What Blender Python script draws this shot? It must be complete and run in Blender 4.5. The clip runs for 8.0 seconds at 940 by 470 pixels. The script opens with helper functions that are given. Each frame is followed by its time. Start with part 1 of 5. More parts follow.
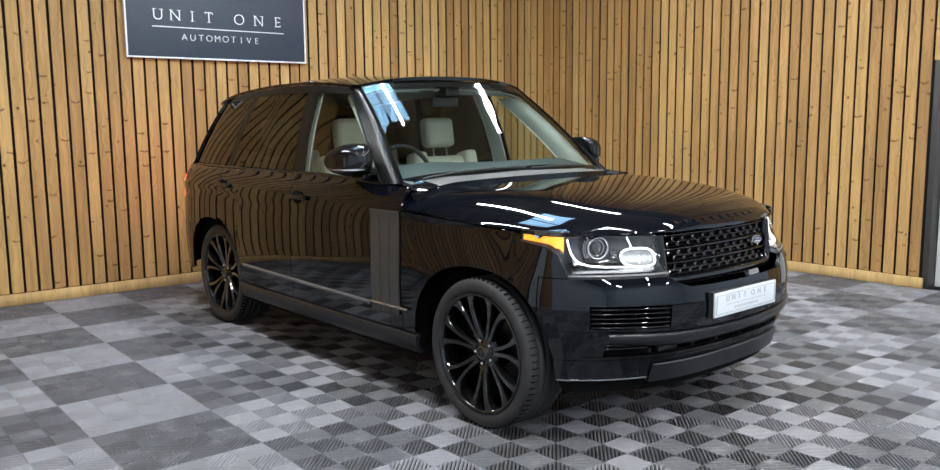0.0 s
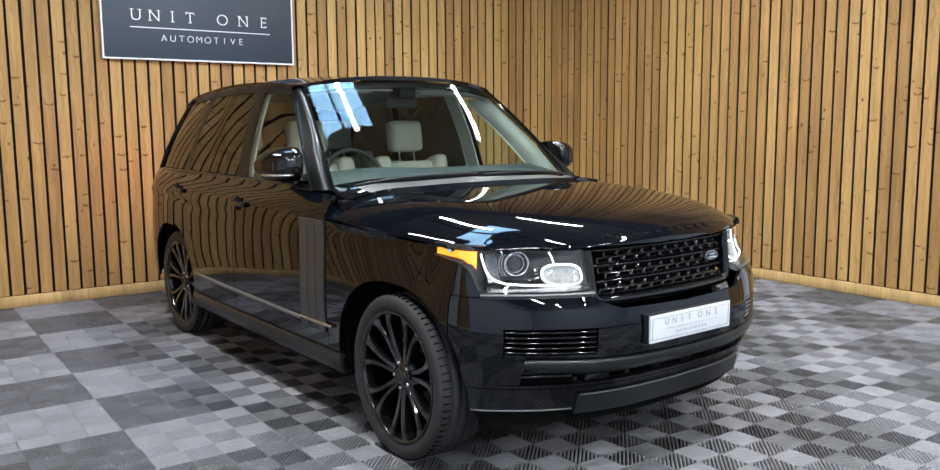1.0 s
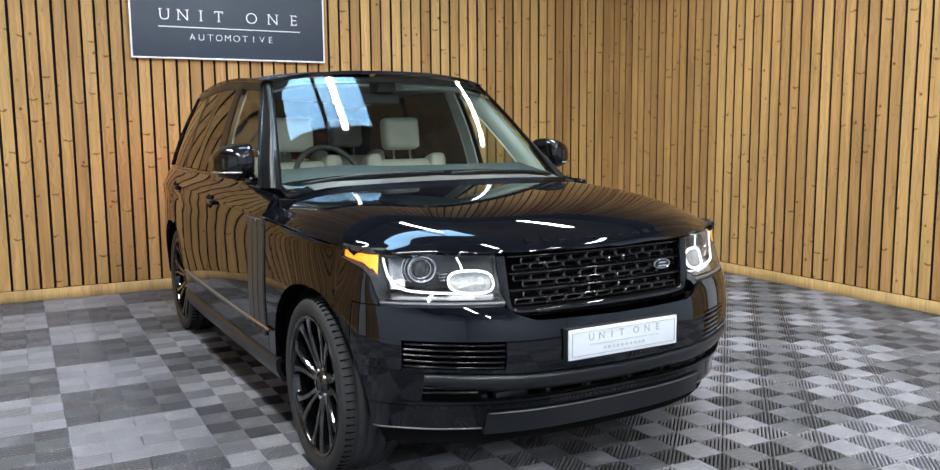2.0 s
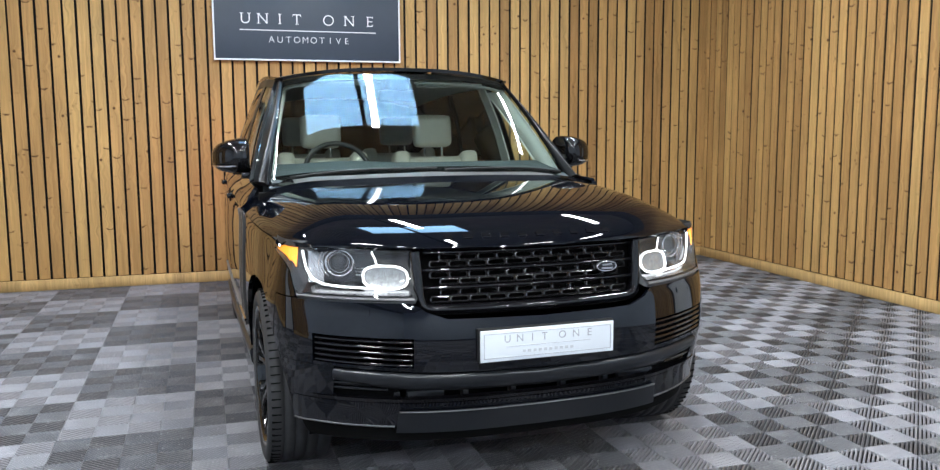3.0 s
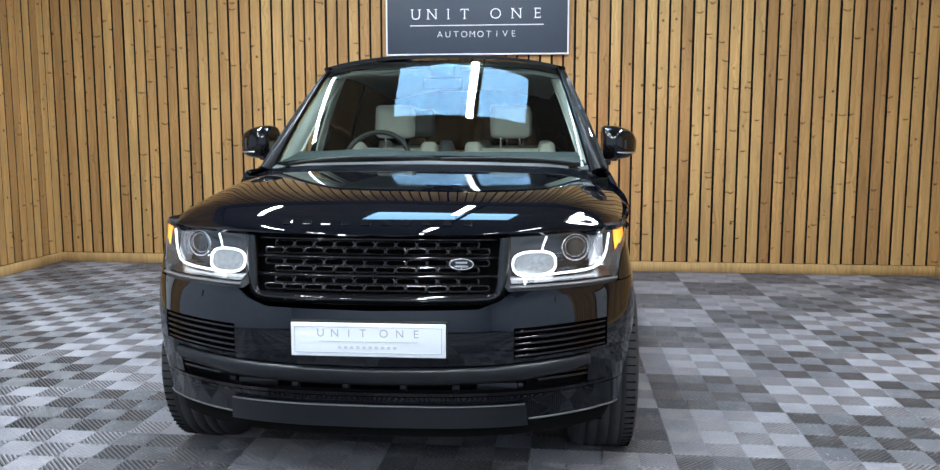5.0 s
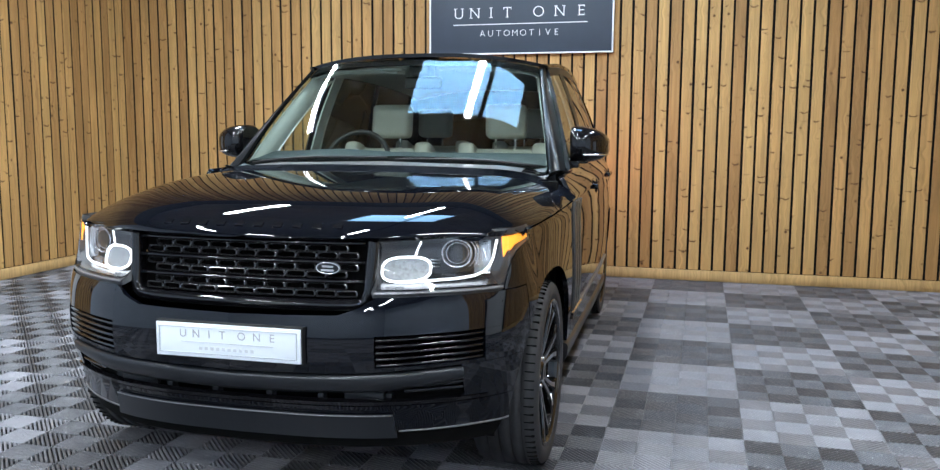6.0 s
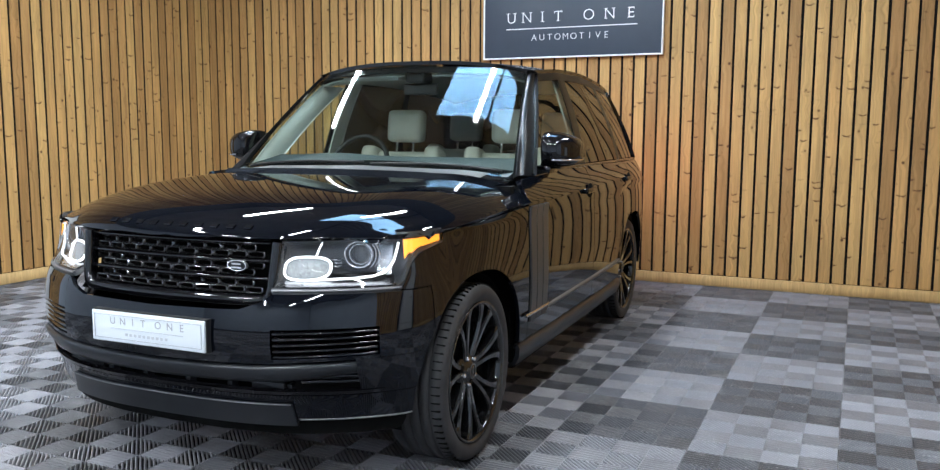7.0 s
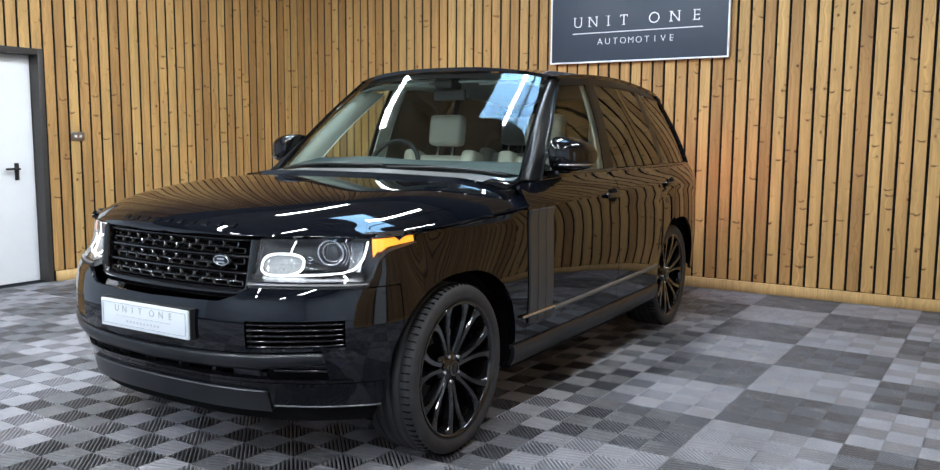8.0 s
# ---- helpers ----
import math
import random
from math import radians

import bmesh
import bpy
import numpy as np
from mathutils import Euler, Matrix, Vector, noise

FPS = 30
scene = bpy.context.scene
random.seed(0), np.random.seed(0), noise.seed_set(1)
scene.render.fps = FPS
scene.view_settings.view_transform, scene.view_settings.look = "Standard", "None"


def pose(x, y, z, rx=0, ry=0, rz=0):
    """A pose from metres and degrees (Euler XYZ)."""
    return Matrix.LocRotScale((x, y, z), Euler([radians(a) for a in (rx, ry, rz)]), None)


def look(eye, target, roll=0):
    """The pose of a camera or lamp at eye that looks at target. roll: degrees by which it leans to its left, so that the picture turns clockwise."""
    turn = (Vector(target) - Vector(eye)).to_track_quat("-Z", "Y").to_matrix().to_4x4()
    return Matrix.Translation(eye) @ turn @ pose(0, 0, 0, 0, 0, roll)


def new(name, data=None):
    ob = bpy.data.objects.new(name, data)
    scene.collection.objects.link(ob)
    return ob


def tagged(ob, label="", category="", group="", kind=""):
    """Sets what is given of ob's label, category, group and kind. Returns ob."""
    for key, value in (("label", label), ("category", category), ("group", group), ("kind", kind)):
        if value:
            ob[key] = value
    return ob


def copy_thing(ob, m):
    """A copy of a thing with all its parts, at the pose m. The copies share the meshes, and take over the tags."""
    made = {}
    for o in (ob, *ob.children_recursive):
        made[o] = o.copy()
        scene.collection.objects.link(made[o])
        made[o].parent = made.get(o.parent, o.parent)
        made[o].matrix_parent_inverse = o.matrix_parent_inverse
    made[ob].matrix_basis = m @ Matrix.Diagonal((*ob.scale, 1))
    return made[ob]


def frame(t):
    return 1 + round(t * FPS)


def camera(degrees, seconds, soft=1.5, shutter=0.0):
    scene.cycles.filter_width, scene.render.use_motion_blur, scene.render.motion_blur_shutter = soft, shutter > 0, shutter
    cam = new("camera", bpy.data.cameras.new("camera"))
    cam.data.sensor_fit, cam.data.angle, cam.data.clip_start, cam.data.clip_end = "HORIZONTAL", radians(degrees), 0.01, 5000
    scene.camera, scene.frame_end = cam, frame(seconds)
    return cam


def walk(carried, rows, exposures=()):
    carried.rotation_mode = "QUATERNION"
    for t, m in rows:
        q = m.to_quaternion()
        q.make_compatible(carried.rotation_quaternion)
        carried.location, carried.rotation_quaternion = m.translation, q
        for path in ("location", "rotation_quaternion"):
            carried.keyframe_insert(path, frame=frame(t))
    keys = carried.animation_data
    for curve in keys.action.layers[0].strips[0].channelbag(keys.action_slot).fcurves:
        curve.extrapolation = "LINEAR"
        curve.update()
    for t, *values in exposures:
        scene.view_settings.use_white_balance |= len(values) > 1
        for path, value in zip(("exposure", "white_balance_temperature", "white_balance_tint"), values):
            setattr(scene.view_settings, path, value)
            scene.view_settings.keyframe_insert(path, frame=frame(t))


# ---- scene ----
cam = camera(57.8, 8.0, soft=1.3)
PATH = [
    (0, (0.188, -0.020, 1.468), (1.418, 1.484, 1.204), -0.5),
    (0.5, (0.505, -0.052, 1.452), (1.696, 1.483, 1.194), -0.5),
    (1, (0.882, -0.102, 1.447), (2.015, 1.477, 1.196), -0.4),
    (2.5, (2.094, -0.435, 1.395), (2.852, 1.356, 1.151), -0.4),
    (3, (2.521, -0.572, 1.377), (3.093, 1.287, 1.138), -0.3),
    (3.5, (2.955, -0.636, 1.361), (3.315, 1.275, 1.120), -0.4),
    (4, (3.421, -0.660, 1.328), (3.564, 1.281, 1.092), -0.2),
    (4.5, (3.875, -0.624, 1.309), (3.828, 1.321, 1.072), -0.2),
    (6, (5.129, -0.216, 1.309), (4.621, 1.662, 1.074), 0.3),
    (6.5, (5.580, -0.142, 1.333), (4.918, 1.687, 1.098), 0.0),
    (7, (5.948, -0.050, 1.339), (5.143, 1.722, 1.103), 0.3),
    (7.5, (6.252, 0.010, 1.347), (5.305, 1.709, 1.113), 0.3),
    (8, (6.518, 0.131, 1.352), (5.461, 1.765, 1.121), 0.4),
]
walk(cam, [(t, look(eye, target, roll)) for t, eye, target, roll in PATH],
     exposures=[(0, -0.04, 6850, 10), (2.5, -0.04, 6700, 10), (4.5, 0.0, 6450, 10), (6, 0.02, 6300, 9), (8, -0.03, 6520, 10)])

# ---- world and large lights ----
world = bpy.data.worlds.new("sky")
scene.world = world
world.use_nodes = True
wn = world.node_tree.nodes
sky = wn.new("ShaderNodeTexSky")
sky.sky_type, sky.sun_disc = "NISHITA", False
sky.sun_elevation, sky.sun_rotation = radians(38), radians(200)
world.node_tree.links.new(sky.outputs[0], wn["Background"].inputs[0])
wn["Background"].inputs[1].default_value = 0.12
scene.view_settings.exposure = 0.0

CEIL = 5.0          # underside of the roof sheets
WALL_H = 4.2        # top of the timber slats
X0, X1, Y0, Y1 = -0.784, 7.713, -6.0, 7.605   # slat faces left, right; front wall; slat face at the back

DOOR_L = (3.453, 4.483, 2.067)   # doorways in the side walls: from, to, head
DOOR_R = (2.03, 3.082, 1.92)

# LED battens that hang under the roof, all along y: x, y, length
TUBES = [(x, y, 1.5) for y in (4.84, 1.75, -1.20, -4.15) for x in (1.75, 3.72, 5.65)]
TUBE_Z = 3.5
TUBE_W = 46.8


# ---- materials ----
def material(name, color, rough=0.5, metal=0.0, coat=0.0, spec=0.5, vary=0.0, scale=8.0, bump=0.0, bscale=200.0, emit=None, rvary=0.0):
    """A principled material; vary: how far a two-scale noise lightens and darkens the colour."""
    m = bpy.data.materials.new(name)
    m.use_nodes = True
    nt = m.node_tree
    b = nt.nodes["Principled BSDF"]
    b.inputs["Base Color"].default_value = (*color, 1)
    b.inputs["Roughness"].default_value = rough
    b.inputs["Metallic"].default_value = metal
    b.inputs["Coat Weight"].default_value = coat
    b.inputs["Coat Roughness"].default_value = 0.02
    b.inputs["Specular IOR Level"].default_value = spec
    if emit:
        b.inputs["Emission Color"].default_value = (*emit[:3], 1)
        b.inputs["Emission Strength"].default_value = emit[3]
    if vary or bump or rvary:
        tc = nt.nodes.new("ShaderNodeTexCoord")
        n1 = nt.nodes.new("ShaderNodeTexNoise")
        n1.inputs["Scale"].default_value, n1.inputs["Detail"].default_value, n1.inputs["Roughness"].default_value = scale, 8, 0.65
        nt.links.new(tc.outputs["Object"], n1.inputs["Vector"])
    if vary:
        r = nt.nodes.new("ShaderNodeMapRange")
        r.inputs["From Min"].default_value, r.inputs["From Max"].default_value = 0.3, 0.7
        r.inputs["To Min"].default_value, r.inputs["To Max"].default_value = 1 - vary, 1 + vary
        nt.links.new(n1.outputs["Fac"], r.inputs["Value"])
        v = nt.nodes.new("ShaderNodeVectorMath")
        v.operation = "SCALE"
        v.inputs[0].default_value = color
        nt.links.new(r.outputs[0], v.inputs["Scale"])
        nt.links.new(v.outputs[0], b.inputs["Base Color"])
    if rvary:
        r = nt.nodes.new("ShaderNodeMapRange")
        r.inputs["To Min"].default_value, r.inputs["To Max"].default_value = max(0.0, rough - rvary), rough + rvary
        nt.links.new(n1.outputs["Fac"], r.inputs["Value"])
        nt.links.new(r.outputs[0], b.inputs["Roughness"])
    if bump:
        n2 = nt.nodes.new("ShaderNodeTexNoise")
        n2.inputs["Scale"].default_value, n2.inputs["Detail"].default_value = bscale, 4
        nt.links.new(tc.outputs["Object"], n2.inputs["Vector"])
        bp = nt.nodes.new("ShaderNodeBump")
        bp.inputs["Strength"].default_value, bp.inputs["Distance"].default_value = bump, 0.002
        nt.links.new(n2.outputs["Fac"], bp.inputs["Height"])
        nt.links.new(bp.outputs[0], b.inputs["Normal"])
    return m


def glass_material(name, tint, rough=0.0):
    """Thin window glass: tinted see-through with a mirror-like sheen."""
    m = bpy.data.materials.new(name)
    m.use_nodes = True
    nt = m.node_tree
    nt.nodes.remove(nt.nodes["Principled BSDF"])
    out = nt.nodes["Material Output"]
    tr, gl, mx, lw, pw, ma = (nt.nodes.new("ShaderNode" + k) for k in ("BsdfTransparent", "BsdfGlossy", "MixShader", "LayerWeight", "Math", "Math"))
    tr.inputs[0].default_value = (*tint, 1)
    gl.inputs["Roughness"].default_value = rough
    # sheen: 7 parts in 100 head on, all of it at a grazing angle
    lw.inputs["Blend"].default_value = 0.5
    pw.operation, ma.operation = "POWER", "MULTIPLY_ADD"
    pw.inputs[1].default_value, ma.inputs[1].default_value, ma.inputs[2].default_value = 5.0, 0.92, 0.075
    nt.links.new(lw.outputs["Facing"], pw.inputs[0])
    nt.links.new(pw.outputs[0], ma.inputs[0])
    nt.links.new(ma.outputs[0], mx.inputs[0])
    nt.links.new(tr.outputs[0], mx.inputs[1])
    nt.links.new(gl.outputs[0], mx.inputs[2])
    nt.links.new(mx.outputs[0], out.inputs[0])
    return m


def wood_material(name, tones, knots=True):
    """Pressure-treated pine: long grain, knots and a tone of its own for each board (long way along local z)."""
    m = bpy.data.materials.new(name)
    m.use_nodes = True
    nt, L = m.node_tree, m.node_tree.links.new
    b = nt.nodes["Principled BSDF"]

    def node(kind, **vals):
        n = nt.nodes.new("ShaderNode" + kind)
        for k, v in vals.items():
            n.inputs[k.replace("_", " ")].default_value = v
        return n

    tc, info = node("TexCoord"), node("ObjectInfo")
    off = node("Combine" + "XYZ")
    mul = node("Math")
    mul.operation = "MULTIPLY"
    mul.inputs[1].default_value = 37.0
    L(info.outputs["Random"], mul.inputs[0])
    L(mul.outputs[0], off.inputs[0]), L(mul.outputs[0], off.inputs[2])
    add = node("VectorMath")
    L(tc.outputs["Object"], add.inputs[0]), L(off.outputs[0], add.inputs[1])
    # knots: stretched cells, thinned out
    mp = node("Mapping", Scale=(9.0, 0.0, 8.6))
    L(add.outputs[0], mp.inputs[0])
    vor = node("TexVoronoi", Scale=1.0, Randomness=1.0)
    L(mp.outputs[0], vor.inputs["Vector"])
    knot0 = node("MapRange", From_Min=0.06, From_Max=0.15, To_Min=1.0, To_Max=0.0)
    L(vor.outputs["Distance"], knot0.inputs[0])
    some = node("MapRange", From_Min=0.40, From_Max=0.70, To_Min=0.0, To_Max=1.0)
    sep = node("SeparateColor")
    L(vor.outputs["Color"], sep.inputs[0]), L(sep.outputs[0], some.inputs[0])
    knot = node("Math")
    knot.operation = "MULTIPLY"
    L(knot0.outputs[0], knot.inputs[0]), L(some.outputs[0], knot.inputs[1])
    halo = node("MapRange", From_Min=0.1, From_Max=0.55, To_Min=1.0, To_Max=0.0)
    L(vor.outputs["Distance"], halo.inputs[0])
    # grain bent round the knots
    mg = node("Mapping", Scale=(55.0, 55.0, 1.6))
    L(add.outputs[0], mg.inputs[0])
    bend = node("VectorMath")
    bend.operation = "ADD"
    hv = node("CombineXYZ")
    hm = node("Math")
    hm.operation = "MULTIPLY"
    hm.inputs[1].default_value = 1.4
    L(halo.outputs[0], hm.inputs[0]), L(hm.outputs[0], hv.inputs[0])
    L(mg.outputs[0], bend.inputs[0]), L(hv.outputs[0], bend.inputs[1])
    g1 = node("TexNoise", Scale=1.0, Detail=6.0, Roughness=0.6, Distortion=0.6)
    L(bend.outputs[0], g1.inputs["Vector"])
    # long blotches
    mb = node("Mapping", Scale=(5.0, 5.0, 1.1))
    L(add.outputs[0], mb.inputs[0])
    g2 = node("TexNoise", Scale=1.0, Detail=3.0)
    L(mb.outputs[0], g2.inputs["Vector"])
    ramp = nt.nodes.new("ShaderNodeValToRGB")
    ramp.color_ramp.elements[0].position, ramp.color_ramp.elements[0].color = 0.0, (*tones[0], 1)
    ramp.color_ramp.elements[1].position, ramp.color_ramp.elements[1].color = 1.0, (*tones[1], 1)
    e = ramp.color_ramp.elements.new(0.5)
    e.color = (*tones[2], 1)
    L(info.outputs["Random"], ramp.inputs[0])
    s1 = node("MapRange", From_Min=0.3, From_Max=0.7, To_Min=0.72, To_Max=1.14)
    L(g1.outputs["Fac"], s1.inputs[0])
    s2 = node("MapRange", From_Min=0.3, From_Max=0.7, To_Min=0.84, To_Max=1.10)
    L(g2.outputs["Fac"], s2.inputs[0])
    ms = node("Math")
    ms.operation = "MULTIPLY"
    L(s1.outputs[0], ms.inputs[0]), L(s2.outputs[0], ms.inputs[1])
    sc = node("VectorMath")
    sc.operation = "SCALE"
    L(ramp.outputs[0], sc.inputs[0]), L(ms.outputs[0], sc.inputs["Scale"])
    mix = nt.nodes.new("ShaderNodeMix")
    mix.data_type = "RGBA"
    mix.inputs["B"].default_value = (*tones[3], 1)
    # brown crescents that span the board: the lower half of flat rings, in some cells
    ms2 = node("Mapping", Scale=(7.5, 0.0, 11.0), Location=(0.37, 0.0, 0.61))
    L(add.outputs[0], ms2.inputs[0])
    v2 = node("TexVoronoi", Scale=1.0, Randomness=0.85)
    L(ms2.outputs[0], v2.inputs["Vector"])
    rough_edge = node("TexNoise", Scale=4.0, Detail=3.0)
    L(ms2.outputs[0], rough_edge.inputs["Vector"])
    wob = node("Math")
    wob.operation = "MULTIPLY_ADD"
    wob.inputs[1].default_value, wob.inputs[2].default_value = 0.26, -0.13
    L(rough_edge.outputs["Fac"], wob.inputs[0])
    dist = node("Math")
    dist.operation = "ADD"
    L(v2.outputs["Distance"], dist.inputs[0]), L(wob.outputs[0], dist.inputs[1])
    r1 = node("MapRange", From_Min=0.21, From_Max=0.29, To_Min=0.0, To_Max=1.0)
    r2 = node("MapRange", From_Min=0.30, From_Max=0.37, To_Min=1.0, To_Max=0.0)
    L(dist.outputs[0], r1.inputs[0]), L(dist.outputs[0], r2.inputs[0])
    away = node("VectorMath")
    away.operation = "SUBTRACT"
    L(ms2.outputs[0], away.inputs[0]), L(v2.outputs["Position"], away.inputs[1])
    axes = node("SeparateXYZ")
    L(away.outputs[0], axes.inputs[0])
    r3 = node("MapRange", From_Min=-0.01, From_Max=-0.14, To_Min=0.0, To_Max=1.0)
    L(axes.outputs[2], r3.inputs[0])
    sep2 = node("SeparateColor")
    L(v2.outputs["Color"], sep2.inputs[0])
    some2 = node("MapRange", From_Min=0.26, From_Max=0.48, To_Min=0.0, To_Max=1.0)
    L(sep2.outputs[1], some2.inputs[0])

    def times(p, q):
        n = node("Math")
        n.operation = "MULTIPLY"
        L(p, n.inputs[0]), L(q, n.inputs[1])
        return n.outputs[0]
    arcs = times(times(r1.outputs[0], r2.outputs[0]), times(r3.outputs[0], some2.outputs[0]))
    both = node("Math")
    both.operation = "MAXIMUM"
    L(knot.outputs[0], both.inputs[0]), L(arcs, both.inputs[1])
    kf = node("Math")
    kf.operation = "MULTIPLY"
    kf.inputs[1].default_value = 0.95 if knots else 0.3
    L(both.outputs[0], kf.inputs[0])
    L(kf.outputs[0], mix.inputs["Factor"])
    L(sc.outputs[0], mix.inputs["A"])
    L(mix.outputs["Result"], b.inputs["Base Color"])
    b.inputs["Roughness"].default_value = 0.62
    b.inputs["Specular IOR Level"].default_value = 0.3
    bp = node("Bump", Strength=0.25, Distance=0.002)
    L(g1.outputs["Fac"], bp.inputs["Height"])
    L(bp.outputs[0], b.inputs["Normal"])
    return m


PAINT = material("black_paint", (0.0018, 0.0025, 0.0048), rough=0.45, coat=1.0, spec=0.0)
PAINT.node_tree.nodes["Principled BSDF"].inputs["Coat IOR"].default_value = 1.50
GLOSS = material("gloss_black", (0.004, 0.004, 0.005), rough=0.06, spec=0.5, coat=0.0)
TRIM = material("satin_dark_grey", (0.011, 0.0125, 0.0155), rough=0.30, spec=0.42, vary=0.08, scale=20)
PLASTIC = material("black_plastic", (0.012, 0.012, 0.013), rough=0.55, spec=0.4, bump=0.15, bscale=400)
UNDER = material("underside_black", (0.004, 0.004, 0.004), rough=0.9, spec=0.1)
RUBBER = material("tyre_rubber", (0.034, 0.034, 0.036), rough=0.6, spec=0.3, vary=0.2, scale=15, bump=0.1, bscale=300)
VENT = material("vent_grey", (0.19, 0.19, 0.195), rough=0.42, metal=0.55, vary=0.06, scale=12)
SILVER = material("bright_silver", (0.72, 0.72, 0.74), rough=0.2, metal=1.0)
COWL = material("cowl_grey", (0.095, 0.093, 0.092), rough=0.42, spec=0.15, vary=0.1, scale=10)
WHEEL = material("wheel_black", (0.006, 0.006, 0.0065), rough=0.08, spec=0.6, coat=0.3)
PILLAR = material("pillar_black", (0.004, 0.004, 0.0045), rough=0.33, spec=0.2)
BLADE = material("vent_blade", (0.085, 0.084, 0.084), rough=0.38, metal=0.6, vary=0.06, scale=12)
SCREEN = glass_material("windscreen_glass", (0.86, 0.95, 0.90))
CLEAR = glass_material("side_glass", (0.80, 0.87, 0.80))
TINTED = glass_material("privacy_glass", (0.03, 0.032, 0.03))
LENS = glass_material("lamp_cover", (0.95, 0.95, 0.96))
CREAM = material("cream_leather", (0.46, 0.44, 0.385), rough=0.5, spec=0.4, vary=0.06, scale=14, bump=0.12, bscale=250)
LINING = material("light_lining", (0.50, 0.52, 0.50), rough=0.9, spec=0.1, vary=0.04)
DASH = material("dash_blue_black", (0.028, 0.038, 0.042), rough=0.55, spec=0.35, vary=0.06, bump=0.15, bscale=500)
DRL = material("daylight_lamp", (0.9, 0.9, 0.9), emit=(0.92, 0.97, 1.0, 2.6))
AMBER = material("amber_lamp", (0.8, 0.35, 0.05), rough=0.25, emit=(1.0, 0.36, 0.03, 1.6))
GRILLE = material("grille_black", (0.012, 0.012, 0.013), rough=0.16, spec=0.6, coat=0.6)
REFLECTOR = material("lamp_reflector", (0.32, 0.33, 0.345), rough=0.24, metal=1.0, vary=0.12, scale=60)
LAMPLENS = material("lamp_lens", (0.33, 0.345, 0.35), rough=0.25, metal=0.3, vary=0.35, scale=90)
LAMPBOX = material("lamp_housing", (0.032, 0.034, 0.037), rough=0.35, spec=0.5)
TAIL = material("tail_lamp_red", (0.5, 0.01, 0.01), rough=0.15, emit=(1.0, 0.07, 0.025, 9.0))
PLATE = material("plate_white", (0.72, 0.76, 0.80), rough=0.3, spec=0.5, vary=0.02)
PALE_INK = material("plate_pale_ink", (0.52, 0.54, 0.57), rough=0.5)
INK = material("plate_grey_ink", (0.37, 0.38, 0.41), rough=0.5)
SLAT = wood_material("pine_slat", [(0.368, 0.202, 0.072), (0.572, 0.354, 0.134), (0.488, 0.279, 0.102), (0.098, 0.042, 0.015)])
SKIRT = wood_material("pine_skirting", [(0.54, 0.35, 0.14), (0.66, 0.44, 0.19), (0.60, 0.39, 0.165), (0.18, 0.09, 0.035)], knots=False)
BACKING = material("black_membrane", (0.010, 0.009, 0.009), rough=0.9, spec=0.1)
TILE_L = material("tile_light_grey", (0.226, 0.224, 0.246), rough=0.36, spec=0.45, vary=0.14, scale=5, bump=0.1, bscale=300, rvary=0.1)
TILE_D = material("tile_dark_grey", (0.096, 0.097, 0.107), rough=0.36, spec=0.45, vary=0.16, scale=5, bump=0.1, bscale=300, rvary=0.1)


def scuffed(m):
    """Shifts a tile's mottling from tile to tile and strews pale dust and scuffs on it."""
    nt, L = m.node_tree, m.node_tree.links.new
    b = nt.nodes["Principled BSDF"]
    tc = next(n for n in nt.nodes if n.bl_idname == "ShaderNodeTexCoord")
    info, mul, add = (nt.nodes.new("ShaderNode" + k) for k in ("ObjectInfo", "Math", "VectorMath"))
    mul.operation = "MULTIPLY"
    mul.inputs[1].default_value = 61.0
    L(info.outputs["Random"], mul.inputs[0])
    users = [lk.to_socket for lk in nt.links if lk.from_node == tc]
    L(tc.outputs["Object"], add.inputs[0]), L(mul.outputs[0], add.inputs[1])
    for s in users:
        L(add.outputs[0], s)
    src = b.inputs["Base Color"].links[0].from_socket
    last = src
    for scale, lo, hi, amount, stretch in ((70.0, 0.66, 0.72, 0.55, (1, 1, 1)), (9.0, 0.56, 0.74, 0.22, (1, 1, 1)), (26.0, 0.66, 0.74, 0.30, (0.25, 1.6, 1))):
        mp, n, r, mx = (nt.nodes.new("ShaderNode" + k) for k in ("Mapping", "TexNoise", "MapRange", "Mix"))
        mp.inputs["Scale"].default_value = stretch
        n.inputs["Scale"].default_value, n.inputs["Detail"].default_value = scale, 3
        r.inputs["From Min"].default_value, r.inputs["From Max"].default_value, r.inputs["To Max"].default_value = lo, hi, amount
        mx.data_type = "RGBA"
        mx.inputs["B"].default_value = (0.42, 0.42, 0.43, 1)
        L(add.outputs[0], mp.inputs[0]), L(mp.outputs[0], n.inputs["Vector"]), L(n.outputs["Fac"], r.inputs[0]), L(r.outputs[0], mx.inputs["Factor"])
        L(last, mx.inputs["A"])
        last = mx.outputs["Result"]
    L(last, b.inputs["Base Color"])


